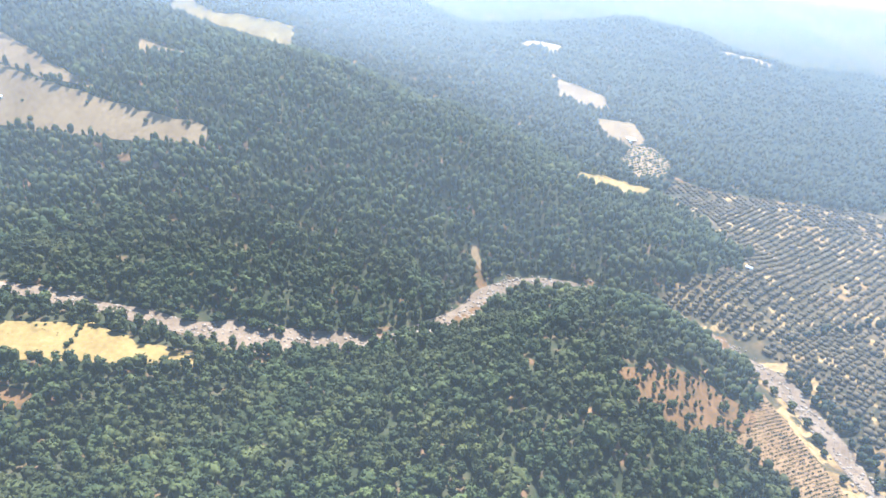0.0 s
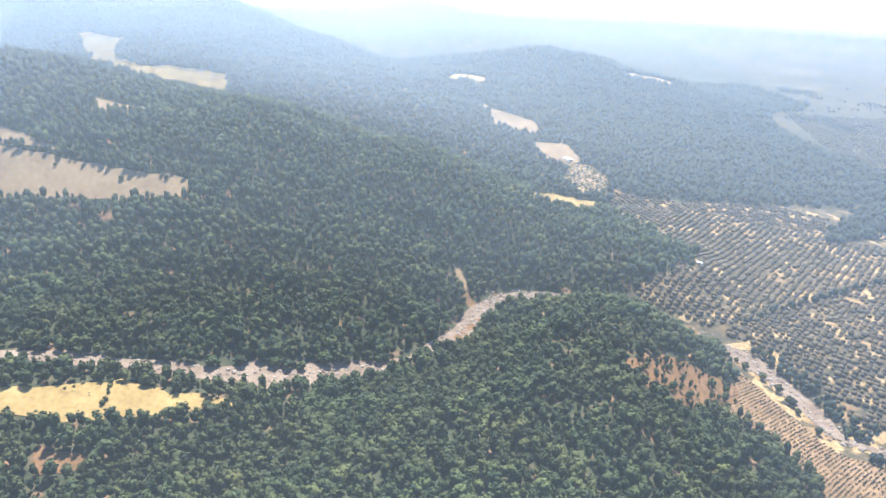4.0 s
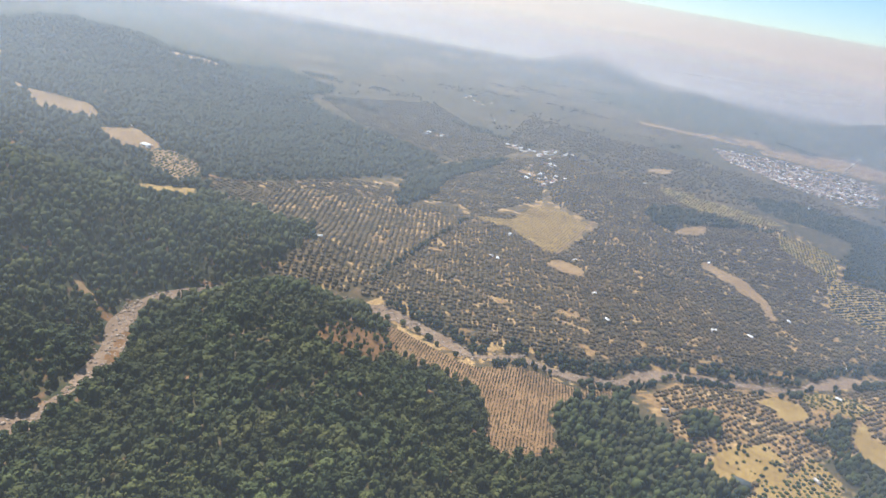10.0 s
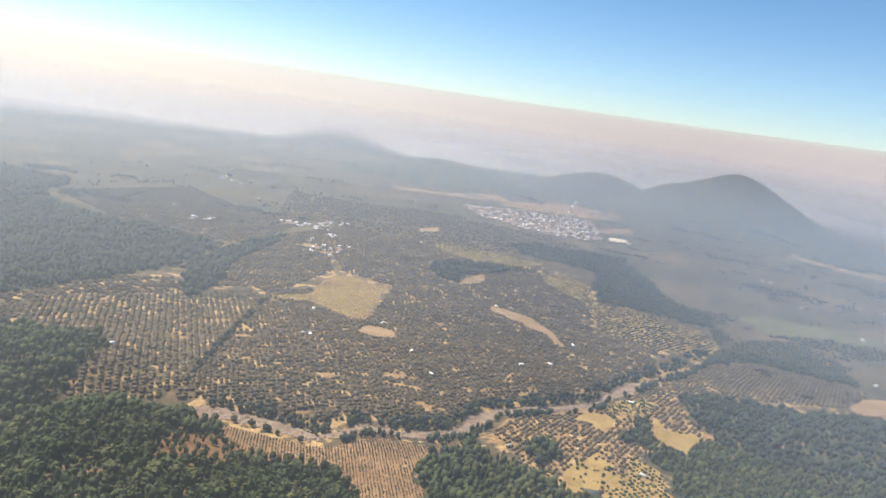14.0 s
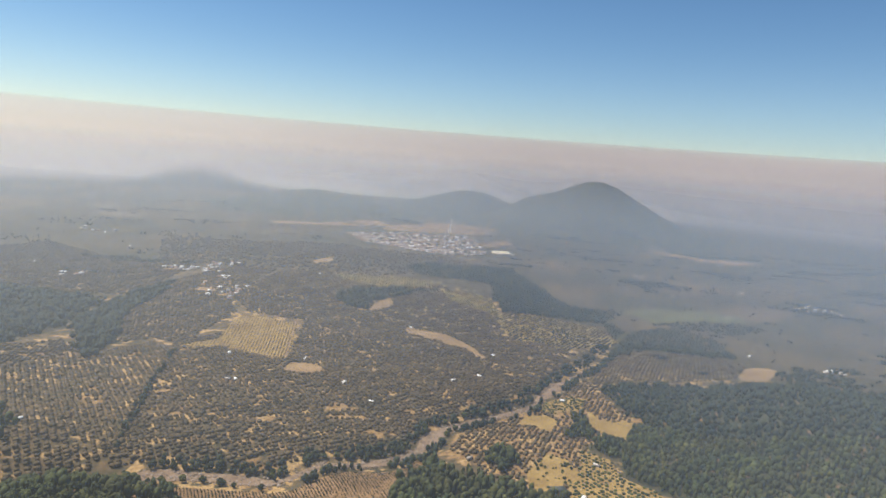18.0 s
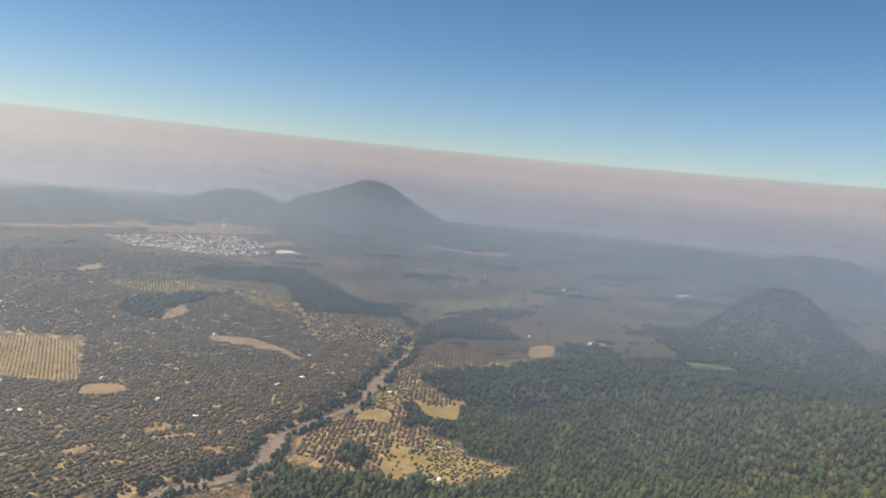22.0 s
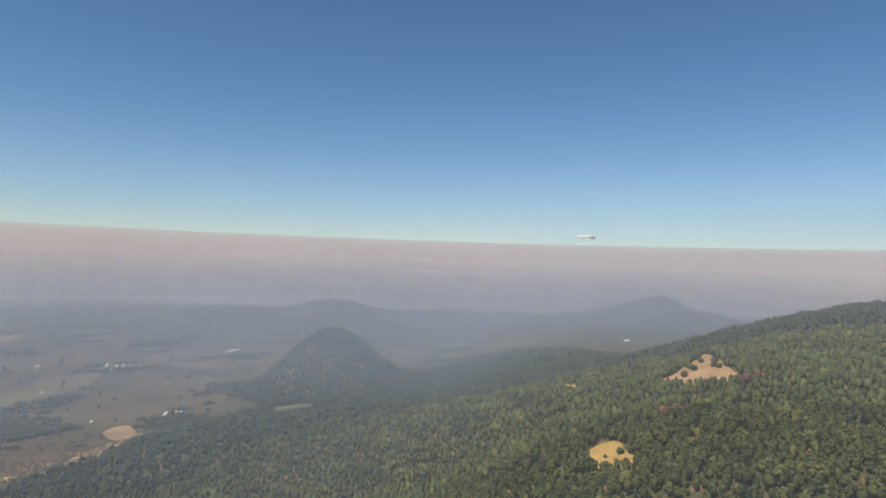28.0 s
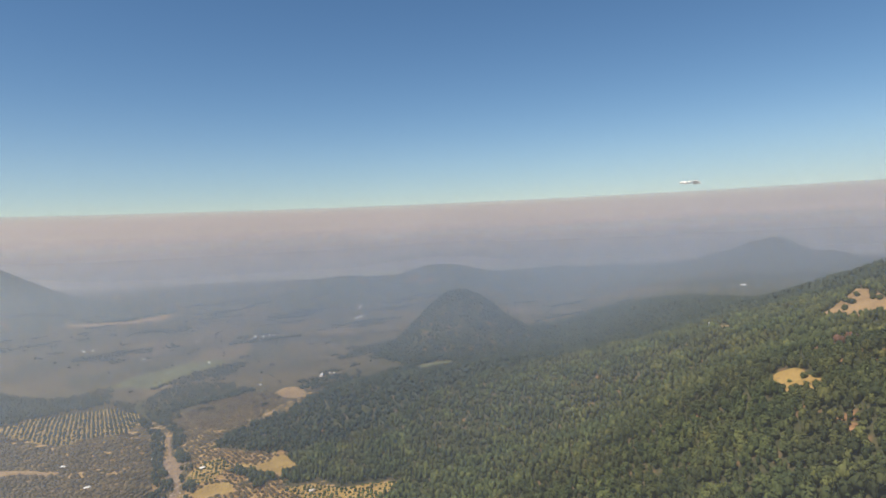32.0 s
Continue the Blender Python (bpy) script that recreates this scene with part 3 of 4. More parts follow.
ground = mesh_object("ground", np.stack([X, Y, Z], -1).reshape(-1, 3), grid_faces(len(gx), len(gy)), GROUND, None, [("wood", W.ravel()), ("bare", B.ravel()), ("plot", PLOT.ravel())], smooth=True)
tagged(ground, "dry valley floor and hillsides with patchwork plots", "ground", kind="structure")


# ---- river, tracks and fields ----
def draped_ribbon(name, line, width, mat, lift=0.7, step=8.0, across=7, taper=False):
    pts = []
    for p, q in zip(line, line[1:]):
        p, q = Vector(p), Vector(q)
        k = max(1, int((q - p).length / step))
        pts += [p.lerp(q, i / k) for i in range(k)]
    pts = np.array([(p.x, p.y) for p in pts] + [line[-1]])
    for _ in range(6):
        pts[1:-1] = (pts[:-2] + 2 * pts[1:-1] + pts[2:]) / 4
    d = np.gradient(pts, axis=0)
    d /= np.hypot(d[:, 0], d[:, 1])[:, None] + 1e-9
    side = np.stack([-d[:, 1], d[:, 0]], 1)
    s = np.arange(len(pts)) * step
    w = width * (1 + 0.28 * np.sin(s / 31.0) + 0.25 * np.sin(s / 13.0 + 1))
    if taper:
        w = w * (1 + 0.25 * np.exp(-((pts[:, 1] - 110) / 70) ** 2) - 0.4 * np.clip((40 - pts[:, 1]) / 80, 0, 1) - 0.25 * np.exp(-((pts[:, 1] - 330) / 150) ** 2))
        w = w * (1 - 0.57 * np.clip((pts[:, 1] - 560) / 60, 0, 1) + 0.75 * np.exp(-(np.hypot(pts[:, 0] + 132, pts[:, 1] - 765) / 42) ** 2) + 0.55 * np.exp(-(np.hypot(pts[:, 0] - 34, pts[:, 1] - 1005) / 40) ** 2) - 0.25 * np.clip((pts[:, 1] - 1060) / 60, 0, 1))
    k = np.linspace(-0.5, 0.5, across)
    xy = pts[:, None] + side[:, None] * (w[:, None] * k)[..., None]
    z = ground_z(xy[..., 0], xy[..., 1]) + lift
    v = np.concatenate([xy, z[..., None]], -1).reshape(-1, 3)
    return mesh_object(name, v, grid_faces(len(pts), across), mat, smooth=True)


tagged(draped_ribbon("river_bed", RIVER[:28], 25, GRAVEL, taper=True), "pale dry gravel river bed winding through the valley", "river bed", kind="structure")
for line, width in (([(-634, 1550), (-578, 1427), (-574, 1360), (-590, 1330)], 6), ([(-530, 1345), (-512, 1331), (-470, 1309)], 5), ([(-402, 950), (-422, 1010), (-474, 1200), (-480, 1260)], 3.5), ([(-280, 846), (-259, 795), (-225, 728), (-215, 690)], 5),
                    ([(-367, 723), (-288, 658)], 4), ([(-377, 735), (-298, 670)], 4), ([(-1000, 1260), (-1040, 1330), (-1020, 1420)], 8), ([(-470, 2500), (-430, 2900), (-400, 3200)], 9), ([(-577, 288), (-561, 280), (-546, 294), (-533, 304)], 7), ([(-600, 600), (-588, 640), (-592, 700)], 4)):
    tagged(draped_ribbon("dirt_track", line, width, TAN, 0.8, 8.0, 3), "narrow tan dirt track between orchards", "track", kind="structure")


def draped_field(name, polygon, mat, lift=0.6, cell=15.0, ragged=3.0):
    """A patch of ground cut to a polygon with a slightly ragged edge, laid on the land."""
    rnd = random.Random(len(name) * 31 + int(polygon[0][0]))
    bm = bmesh.new()
    ring = []
    for (x0, y0), (x1, y1) in zip(polygon, polygon[1:] + polygon[:1]):
        k = max(1, int(math.hypot(x1 - x0, y1 - y0) / 12))
        for i in range(k):
            ring.append((x0 + (x1 - x0) * i / k + rnd.uniform(-ragged, ragged), y0 + (y1 - y0) * i / k + rnd.uniform(-ragged, ragged)))
    bm.faces.new([bm.verts.new((x, y, 0)) for x, y in ring])
    xs, ys = [p[0] for p in ring], [p[1] for p in ring]
    for axis, lo, hi in ((0, min(xs), max(xs)), (1, min(ys), max(ys))):
        c = math.ceil(lo / cell) * cell
        while c < hi:
            co, no = [0, 0, 0], [0, 0, 0]
            co[axis], no[axis] = c, 1
            bmesh.ops.bisect_plane(bm, geom=bm.verts[:] + bm.edges[:] + bm.faces[:], plane_co=co, plane_no=no)
            c += cell
    bmesh.ops.triangulate(bm, faces=bm.faces[:])
    co = np.array([v.co[:2] for v in bm.verts])
    for v, z in zip(bm.verts, ground_z(co[:, 0], co[:, 1]) + lift):
        v.co.z = z
    me = bpy.data.meshes.new(name)
    bm.normal_update()
    for f in bm.faces:
        f.smooth = True
        if f.normal.z < 0:
            f.normal_flip()
    bm.to_mesh(me)
    bm.free()
    me.materials.append(mat)
    return new(name, me)


for name, polygon in FIELDS.items():
    mat, label = LOOKS[name]
    tagged(draped_field(name, polygon, mat, 1.1 if name == "fallow_plot" else 0.6), label, "field", kind="structure")


# ---- woods ----
def icosahedron():
    p = (1 + 5 ** 0.5) / 2
    v = np.array([(-1, p, 0), (1, p, 0), (-1, -p, 0), (1, -p, 0), (0, -1, p), (0, 1, p), (0, -1, -p), (0, 1, -p), (p, 0, -1), (p, 0, 1), (-p, 0, -1), (-p, 0, 1)], float)
    f = np.array([(0, 11, 5), (0, 5, 1), (0, 1, 7), (0, 7, 10), (0, 10, 11), (1, 5, 9), (5, 11, 4), (11, 10, 2), (10, 7, 6), (7, 1, 8), (3, 9, 4), (3, 4, 2), (3, 2, 6), (3, 6, 8), (3, 8, 9), (4, 9, 5), (2, 4, 11), (6, 2, 10), (8, 6, 7), (9, 8, 1)])
    return v / np.linalg.norm(v[0]), f


def crown_template(seed, clumps, height=1.0, low=0.25, width=0.42, core=0.72):
    """A crown in a unit tree: an uneven inner mass and many small leaf clumps that stand out of it."""
    r = np.random.RandomState(seed)
    v, f = icosahedron()
    mid, half = (low + height) / 2, (height - low) / 2
    jag = r.uniform(0.75, 1.15, (12, 1))
    body = v * jag * [width * core, width * core, half * core] + [0, 0, mid]
    verts, faces = [body], [f]
    if clumps:
        d = r.normal(size=(clumps, 3))
        d /= np.linalg.norm(d, axis=1)[:, None]
        d[:, 2] = np.where(d[:, 2] < -0.3, -d[:, 2], d[:, 2])
        c = d * [width, width, half] * r.uniform(0.72, 1.08, (clumps, 1)) + [0, 0, mid]
        size = width * r.uniform(0.25, 0.5, (clumps, 1, 1)) * (1 if clumps > 60 else 1.35)
        tri = r.normal(size=(clumps, 3, 3))
        tri -= (tri * d[:, None]).sum(-1, keepdims=True) * d[:, None] * 0.6
        tri /= np.linalg.norm(tri, axis=2)[..., None]
        verts.append((c[:, None] + tri * size).reshape(-1, 3))
        faces.append(np.arange(clumps * 3).reshape(-1, 3) + 12)
    return np.concatenate(verts), np.concatenate(faces)


def lumpy_crown(seed, lumps, low=0.1, width=0.36, cone=0.0):
    """A crown of rounded leafy lumps heaped on an uneven body; cone: how far the top narrows to a tip."""
    r = np.random.RandomState(seed)
    v, f = icosahedron()
    tilt = Matrix.Rotation(r.uniform(0, 6), 3, "Z") @ Matrix.Rotation(0.4, 3, "X")
    v = v @ np.array(tilt)
    body = v * r.uniform(0.8, 1.15, (12, 1)) * [width, width, (1 - low) / 2] + [0, 0, (1 + low) / 2]
    k = np.clip((body[:, 2] - low) / (1 - low), 0, 1)
    body[:, :2] *= (1 - cone * k)[:, None]
    verts, faces, base = [body], [f], 12
    o = np.array([(1, 0, 0), (-1, 0, 0), (0, 1, 0), (0, -1, 0), (0, 0, 1), (0, 0, -1)], float)
    of = np.array([(0, 2, 4), (2, 1, 4), (1, 3, 4), (3, 0, 4), (2, 0, 5), (1, 2, 5), (3, 1, 5), (0, 3, 5)])
    for n in range(lumps):
        a, h = n * 2.4 + r.uniform(-0.4, 0.4), r.uniform(0.35, 0.92)
        reach = width * (1 - cone * h) * math.sqrt(max(0.05, 1 - (2 * h - 1) ** 2)) * r.uniform(0.7, 1.0)
        c = [math.cos(a) * reach, math.sin(a) * reach, low + (1 - low) * h]
        s = width * r.uniform(0.38, 0.62) * (1 - 0.4 * cone)
        q = o @ np.array(Matrix.Rotation(r.uniform(0, 3), 3, "Z"))
        verts.append(q * r.uniform(0.8, 1.2, (6, 1)) * [s, s, s * 0.8] + c)
        faces.append(of + base)
        base += 6
    return np.concatenate(verts), np.concatenate(faces)


def plain_crown(seed, low, width, cone):
    """An uneven eight-sided crown for trees far off."""
    r = np.random.RandomState(seed)
    v = np.array([(1, 0, 0), (-1, 0, 0), (0, 1, 0), (0, -1, 0), (0, 0, 1), (0, 0, -1)], float)
    v[:4] += [0, 0, 0.25 - cone]
    v = v * r.uniform(0.8, 1.2, (6, 1)) * [width, width, (1 - low) / 2] + [0, 0, (1 + low) / 2]
    f = np.array([(0, 2, 4), (2, 1, 4), (1, 3, 4), (3, 0, 4), (2, 0, 5), (1, 2, 5), (3, 1, 5), (0, 3, 5)])
    return v, f


def leafy_crown(seed, lumps, tufts, low, width, cone):
    """A lumpy crown with small tufts of leaves standing out of it."""
    v, f = lumpy_crown(seed, lumps, low, width, cone)
    w, g = crown_template(seed + 50, tufts, 1.0, low, width * (1 - 0.35 * cone), 0.5)
    return np.concatenate([v, w]), np.concatenate([f, g + len(v)])


def scatter(name, templates, mat, x, y, size, seed, squash=(0.85, 1.2), sink=0.03, parent=None):
    """One mesh of many trees: templates stood at the points, turned and scaled."""
    r = np.random.RandomState(seed)
    kind = r.randint(len(templates), size=len(x))
    z = ground_z(x, y)
    V, F, T, base = [], [], [], 0
    for k, (tv, tf) in enumerate(templates):
        m = kind == k
        n = m.sum()
        if not n:
            continue
        a = r.uniform(0, 6.28, n)
        s, wide = size[m], r.uniform(*squash, n)
        c, q = np.cos(a)[:, None], np.sin(a)[:, None]
        px = (tv[:, 0] * c - tv[:, 1] * q) * (s * wide)[:, None] + x[m][:, None]
        py = (tv[:, 0] * q + tv[:, 1] * c) * (s * wide)[:, None] + y[m][:, None]
        pz = (tv[:, 2] - sink) * s[:, None] + z[m][:, None]
        V.append(np.stack([px, py, pz], -1).reshape(-1, 3))
        F.append((tf[None] + (np.arange(n) * len(tv))[:, None, None]).reshape(-1, 3) + base)
        T.append(np.repeat(np.clip(r.normal(0.42, 0.19, n) + 0.14 * ripple(x[m], y[m], 75, 44), 0.02, 1.05), len(tv)))
        base += n * len(tv)
    return mesh_object(name, np.concatenate(V), np.concatenate(F), mat, parent, [("tint", np.concatenate(T))], smooth=True)


def jittered(x0, x1, y0, y1, step, seed):
    r = np.random.RandomState(seed)
    x, y = np.meshgrid(np.arange(x0, x1, step), np.arange(y0, y1, step), indexing="ij")
    x, y = x.ravel(), y.ravel()
    return x + r.uniform(-0.45, 0.45, x.shape) * step, y + r.uniform(-0.45, 0.45, y.shape) * step



MID = (-130.0, 120.0)
CROWNS_NEAR = [leafy_crown(s, 5, 22, 0.1, 0.27 + 0.04 * (s % 4), 0.62 * (s % 3 == 0)) for s in range(12)]
CROWNS_MIDDLE = [lumpy_crown(s, 1, 0.05, 0.31 + 0.035 * (s % 4), 0.6 * (s % 3 == 0)) for s in range(9)]
CROWNS_FAR = [plain_crown(s, -0.1, 0.5, 0.3 * (s % 2)) for s in range(9)]
BUSH = [lumpy_crown(s, 0, -0.15, 0.85) for s in range(5)]
NEAR_BOX = (-205, -95, 200, 305)

def forest_points(x0, x1, y0, y1, step, seed):
    x, y = jittered(x0, x1, y0, y1, step, seed)
    keep = wooded(x, y) & ~open_land(x, y) & ~tree_gaps(x, y)
    return x[keep], y[keep]


def behind_camera(x, y):
    """Slopes that the walk only passes over: thinner woods."""
    return ((y < 108 + (x - 120) * 0.96) & (x < -20)) | ((y < -40) & (x >= -20) & (x < 400)) | ((y < -170) & (x >= 400)) | ((x > 1000) & (y < 200)) | (x < -2050)


FOREST = "dense green mixed pine and oak forest covering the hills"
EAST_EDGE = 30.0
wx, wy = forest_points(-2200, EAST_EDGE, -800, 1500, 6.4, 1)
ex, ey = forest_points(EAST_EDGE, 1900, -800, 1500, 5.8, 2)
x, y = np.concatenate([wx, ex]), np.concatenate([wy, ey])
grown = np.where(x < EAST_EDGE, 12.2, 9.4)
hidden = behind_camera(x, y)
d = np.hypot(x - MID[0], y - MID[1])
behind = hidden & (d < 760) & (np.random.RandomState(6).uniform(size=len(x)) < 0.6)
tagged(scatter("forest", CROWNS_FAR, LEAF, x[behind], y[behind], 11 * np.random.RandomState(8).uniform(0.6, 1.2, behind.sum()), 10, (0.75, 1.0)), FOREST, "forest", kind="stuff")
r = np.random.RandomState(9)
size = grown * r.uniform(0.5, 1.35, len(x)) * (1 + 0.14 * ripple(x, y, 90, 33))
single = (x > NEAR_BOX[0]) & (x < NEAR_BOX[1]) & (y > NEAR_BOX[2]) & (y < NEAR_BOX[3])
rusty = np.minimum(np.hypot((x - 290) / 26, (y - 172) / 13), np.hypot((x - 388) / 20, (y - 122) / 13)) + 0.3 * r.uniform(size=len(x)) < 1
shown = ~hidden & ~single & ~rusty
# Dark tone of distant hills is put into the leaf colour past 800 m.
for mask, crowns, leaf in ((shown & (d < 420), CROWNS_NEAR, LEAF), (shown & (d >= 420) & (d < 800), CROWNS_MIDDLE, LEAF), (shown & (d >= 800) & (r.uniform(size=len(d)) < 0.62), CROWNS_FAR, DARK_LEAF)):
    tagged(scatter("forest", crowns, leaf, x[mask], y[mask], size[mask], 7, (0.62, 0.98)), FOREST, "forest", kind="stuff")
tagged(scatter("dry_forest", CROWNS_MIDDLE, RUST_LEAF, x[rusty], y[rusty], size[rusty], 7, (0.62, 0.98)), "patch of rust-red drying trees in green forest", "forest", kind="stuff")
single &= ~hidden
x, y = jittered(-370, -280, 400, 545, 7.0, 17)
w = inside(x, y, FIELDS["red_clearing"]) & (np.random.RandomState(18).uniform(size=len(x)) < 0.62)
tagged(scatter("pine_saplings", CROWNS_NEAR, LEAF, x[w], y[w], np.random.RandomState(19).uniform(4, 10, w.sum()), 20, (0.6, 0.9)), "young pines standing thinly on red earth", "pines", kind="stuff")
x, y = np.concatenate([wx, ex]), np.concatenate([wy, ey])
single_trees = list(zip(x[single], y[single], size[single]))

# woods in the gullies and on the rim of the low hill
x, y = jittered(-1000, 520, 560, 2250, 7.5, 12)
w = np.zeros(len(x), bool)
for p in DARK_WOODS:
    w |= inside(x + 9 * ripple(x, y, 45, 61), y + 9 * ripple(x, y, 45, 62), p)
bank = (off_line(x, y, RIVER) > 5) & (off_line(x, y, RIVER) < 27) & (y > 585) & (y < 1420) & (ripple(x, y, 70, 41) > -0.45 + 1.1 * inside(x, y + 14, FIELDS["agave_field"]))
w = (w | bank | (off_line(x, y, HEDGE) < 3.5)) & ~open_land(x, y)
tagged(scatter("valley_woods", CROWNS_MIDDLE, DARK_LEAF, x[w], y[w], np.where((y[w] > 1200) & ((x[w] < -200) | (x[w] > 190)), 6.0, 10.0) * np.random.RandomState(3).uniform(0.6, 1.2, w.sum()), 8), "dark green trees along the river banks and gullies", "trees", kind="stuff")


def scrub_patch(x, y):
    """Wooded plots and gullies of the far plain."""
    return ripple(x, y, 340, 15) + 0.6 * ripple(x, y, 110, 16) > 0.85


x, y = jittered(-2000, 2600, 1200, 3300, 11.0, 14)
hedges = np.abs(ripple(x, y, 420, 17)) < 0.022
r = np.random.RandomState(15)
w = (scrub_patch(x, y) & (r.uniform(size=len(x)) < 0.9) | hedges) & ~open_land(x, y) & ~wooded(x, y) & ((x > 230) | (x < -900) | (y > 2250))
w &= ~((x > -820) & (x < -80) & (y > 2280) & (y < 2960)) & ~((x < -850) & (y > 1750) & (r.uniform(size=len(x)) < 0.8))
tagged(scatter("plain_scrub", CROWNS_FAR, DARK_LEAF, x[w], y[w], 7 * r.uniform(0.6, 1.2, w.sum()), 19, (1.1, 1.7)), "patches and hedges of dark scrub on the far plain", "scrub", kind="stuff")


# ---- orchards ----
def row_grid(polygon, along, across, degrees, jitter, seed):
    """Points on a turned grid inside a polygon."""
    p = np.array(polygon)
    c, rad = p.mean(0), np.hypot(*(p.max(0) - p.min(0))) / 2 + 20
    u, v = np.meshgrid(np.arange(-rad, rad, along), np.arange(-rad, rad, across), indexing="ij")
    a, q = math.radians(degrees), np.random.RandomState(seed)
    u, v = u.ravel() + q.uniform(-jitter, jitter, u.size), v.ravel() + q.uniform(-jitter, jitter, v.size)
    x, y = c[0] + u * math.cos(a) - v * math.sin(a), c[1] + u * math.sin(a) + v * math.cos(a)
    k = inside(x, y, polygon)
    return x[k], y[k]


def orchard(name, polygon, along, across, degrees, jitter, size, seed, label, avoid=True, missing=0.0, leaf=None):
    x, y = row_grid(polygon, along, across, degrees, jitter, seed)
    q = np.random.RandomState(seed + 1)
    k = q.uniform(size=len(x)) >= missing
    if avoid:
        k &= ~open_land(x, y) & ~wooded(x, y) & ~bare_spots(x, y) & (off_line(x, y, RIVER) > 22)
    x, y = x[k], y[k]
    return tagged(scatter(name, BUSH, leaf or ORCHARD_LEAF, x, y, size * q.uniform(0.7, 1.2, len(x)), seed), label, "orchard", kind="stuff")


ROW_BLOCK = [(-470, 535), (-505, 490), (-530, 500), (-562, 570), (-574, 604), (-721, 620), (-800, 600), (-800, 700), (-735, 830), (-690, 900), (-650, 990), (-600, 960), (-540, 826), (-505, 710), (-462, 600)]
AVOCADO = "rows of rounded grey-green avocado trees on brown soil"
orchard("row_orchard", ROW_BLOCK, 6.0, 8.8, 132, 1.0, 4.1, 51, AVOCADO)
CENTRE_BLOCK = [(-430, 562), (-470, 600), (-500, 710), (-536, 815), (-584, 930), (-625, 1010), (-570, 1070), (-405, 1000), (-330, 954), (-95, 1082), (85, 1235), (25, 1040), (-70, 880), (-110, 820), (-135, 790), (-160, 700), (-200, 670), (-250, 660), (-280, 610), (-380, 595)]
orchard("avocado_orchard", CENTRE_BLOCK, 6.6, 6.6, 130, 1.3, 3.95, 52, AVOCADO, missing=0.05)
NORTH_BLOCK = [(-410, 995), (-330, 956), (-97, 1080), (82, 1240), (60, 1290), (-60, 1290), (-100, 1500), (-240, 1580), (-480, 1560), (-640, 1560), (-660, 1300), (-580, 1210), (-460, 1205)]
orchard("hill_orchard", NORTH_BLOCK, 7.0, 7.0, 118, 2.3, 4.2, 53, "dense grey-green avocado orchard on a low hill")
EAST_BLOCK = [(-110, 720), (-90, 790), (-50, 840), (-5, 880), (60, 1050), (130, 1180), (190, 1350), (420, 1480), (470, 1300), (330, 1150), (200, 1085), (100, 1030), (120, 930), (145, 890), (140, 800), (60, 760), (40, 620), (-60, 660)]
orchard("bank_orchard", EAST_BLOCK, 6.6, 6.6, 75, 1.3, 3.3, 54, "scattered green orchard trees beyond the river", missing=0.12)
WEST_BLOCK = [(-660, 1000), (-740, 900), (-700, 1000), (-830, 1050), (-880, 1220), (-860, 1330), (-780, 1560), (-660, 1560), (-660, 1290), (-600, 1200), (-612, 1000)]
orchard("west_orchard", WEST_BLOCK, 7.2, 7.2, 120, 2.2, 4.2, 55, AVOCADO)
MEADOW_BLOCK = [(-861, 585), (-800, 560), (-735, 620), (-800, 700), (-735, 830), (-700, 905), (-780, 930), (-830, 860), (-830, 680)]
orchard("meadow_orchard", MEADOW_BLOCK, 6.5, 9.0, 20, 0.8, 4.2, 59, AVOCADO, missing=0.1)
FAR_BLOCK = [(-1000, 1570), (-640, 1570), (-480, 1565), (-100, 1900), (-160, 2180), (-700, 2300), (-1300, 2100)]
orchard("far_orchard", FAR_BLOCK, 12.0, 12.0, 100, 4.5, 5.5, 56, "hazy grey-green orchards far across the valley", missing=0.4)
VILLAGE_BLOCK = [(-900, 1260), (-1200, 1240), (-1600, 1350), (-1500, 1800), (-1000, 1570), (-880, 1560), (-870, 1340)]
orchard("village_orchard", VILLAGE_BLOCK, 8.0, 8.0, 110, 2.6, 4.4, 66, "hazy brown-green orchards on the plain beside the village", missing=0.12)
orchard("young_orchard", FIELDS["tan_orchard_field"], 4.2, 5.4, 106, 0.5, 1.7, 57, "rows of small young orchard trees on tan soil", False, 0.1)
orchard("mesa_trees", FIELDS["mesa_orchard"], 7.6, 7.6, 70, 1.4, 3.3, 58, "grid of dark round orchard trees on tan soil", False, 0.12, DARK_LEAF)
for n, name in enumerate(("mesa_plot", "rim_plot", "young_orchard_clearing", "row_plot", "bank_plot")):
    orchard("plot_trees", FIELDS[name], 5.4, 6.6, 100 + 12 * n, 1.1, 2.8, 60 + n, "rows of young orchard trees on dry soil", False, 0.15, LEAF)


def agave_template(seed):
    """A rosette of stiff pointed leaves."""
    q = np.random.RandomState(seed)
    verts, faces = [], []
    for i in range(9):
        a = i * 2.4 + q.uniform(-0.2, 0.2)
        lean, long, w = 0.35 + 0.08 * i, q.uniform(0.8, 1.0), 0.26
        c, s = math.cos(a), math.sin(a)
        k = len(verts)
        verts += [(-s * w, c * w, 0.0), (s * w, -c * w, 0.0), (c * long * math.sin(lean), s * long * math.sin(lean), long * math.cos(lean))]
        faces.append((k, k + 1, k + 2))
    return np.array(verts), np.array(faces)


x, y = row_grid(FIELDS["agave_field"], 3.0, 3.2, 121, 0.45, 70)
k = np.random.RandomState(71).uniform(size=len(x)) > 0.06
tagged(scatter("agave_plants", [agave_template(s) for s in range(4)], AGAVE_LEAF, x[k], y[k], 2.3 * np.random.RandomState(72).uniform(0.7, 1.2, k.sum()), 73), "rows of small olive agave plants on orange earth", "agave", kind="stuff")

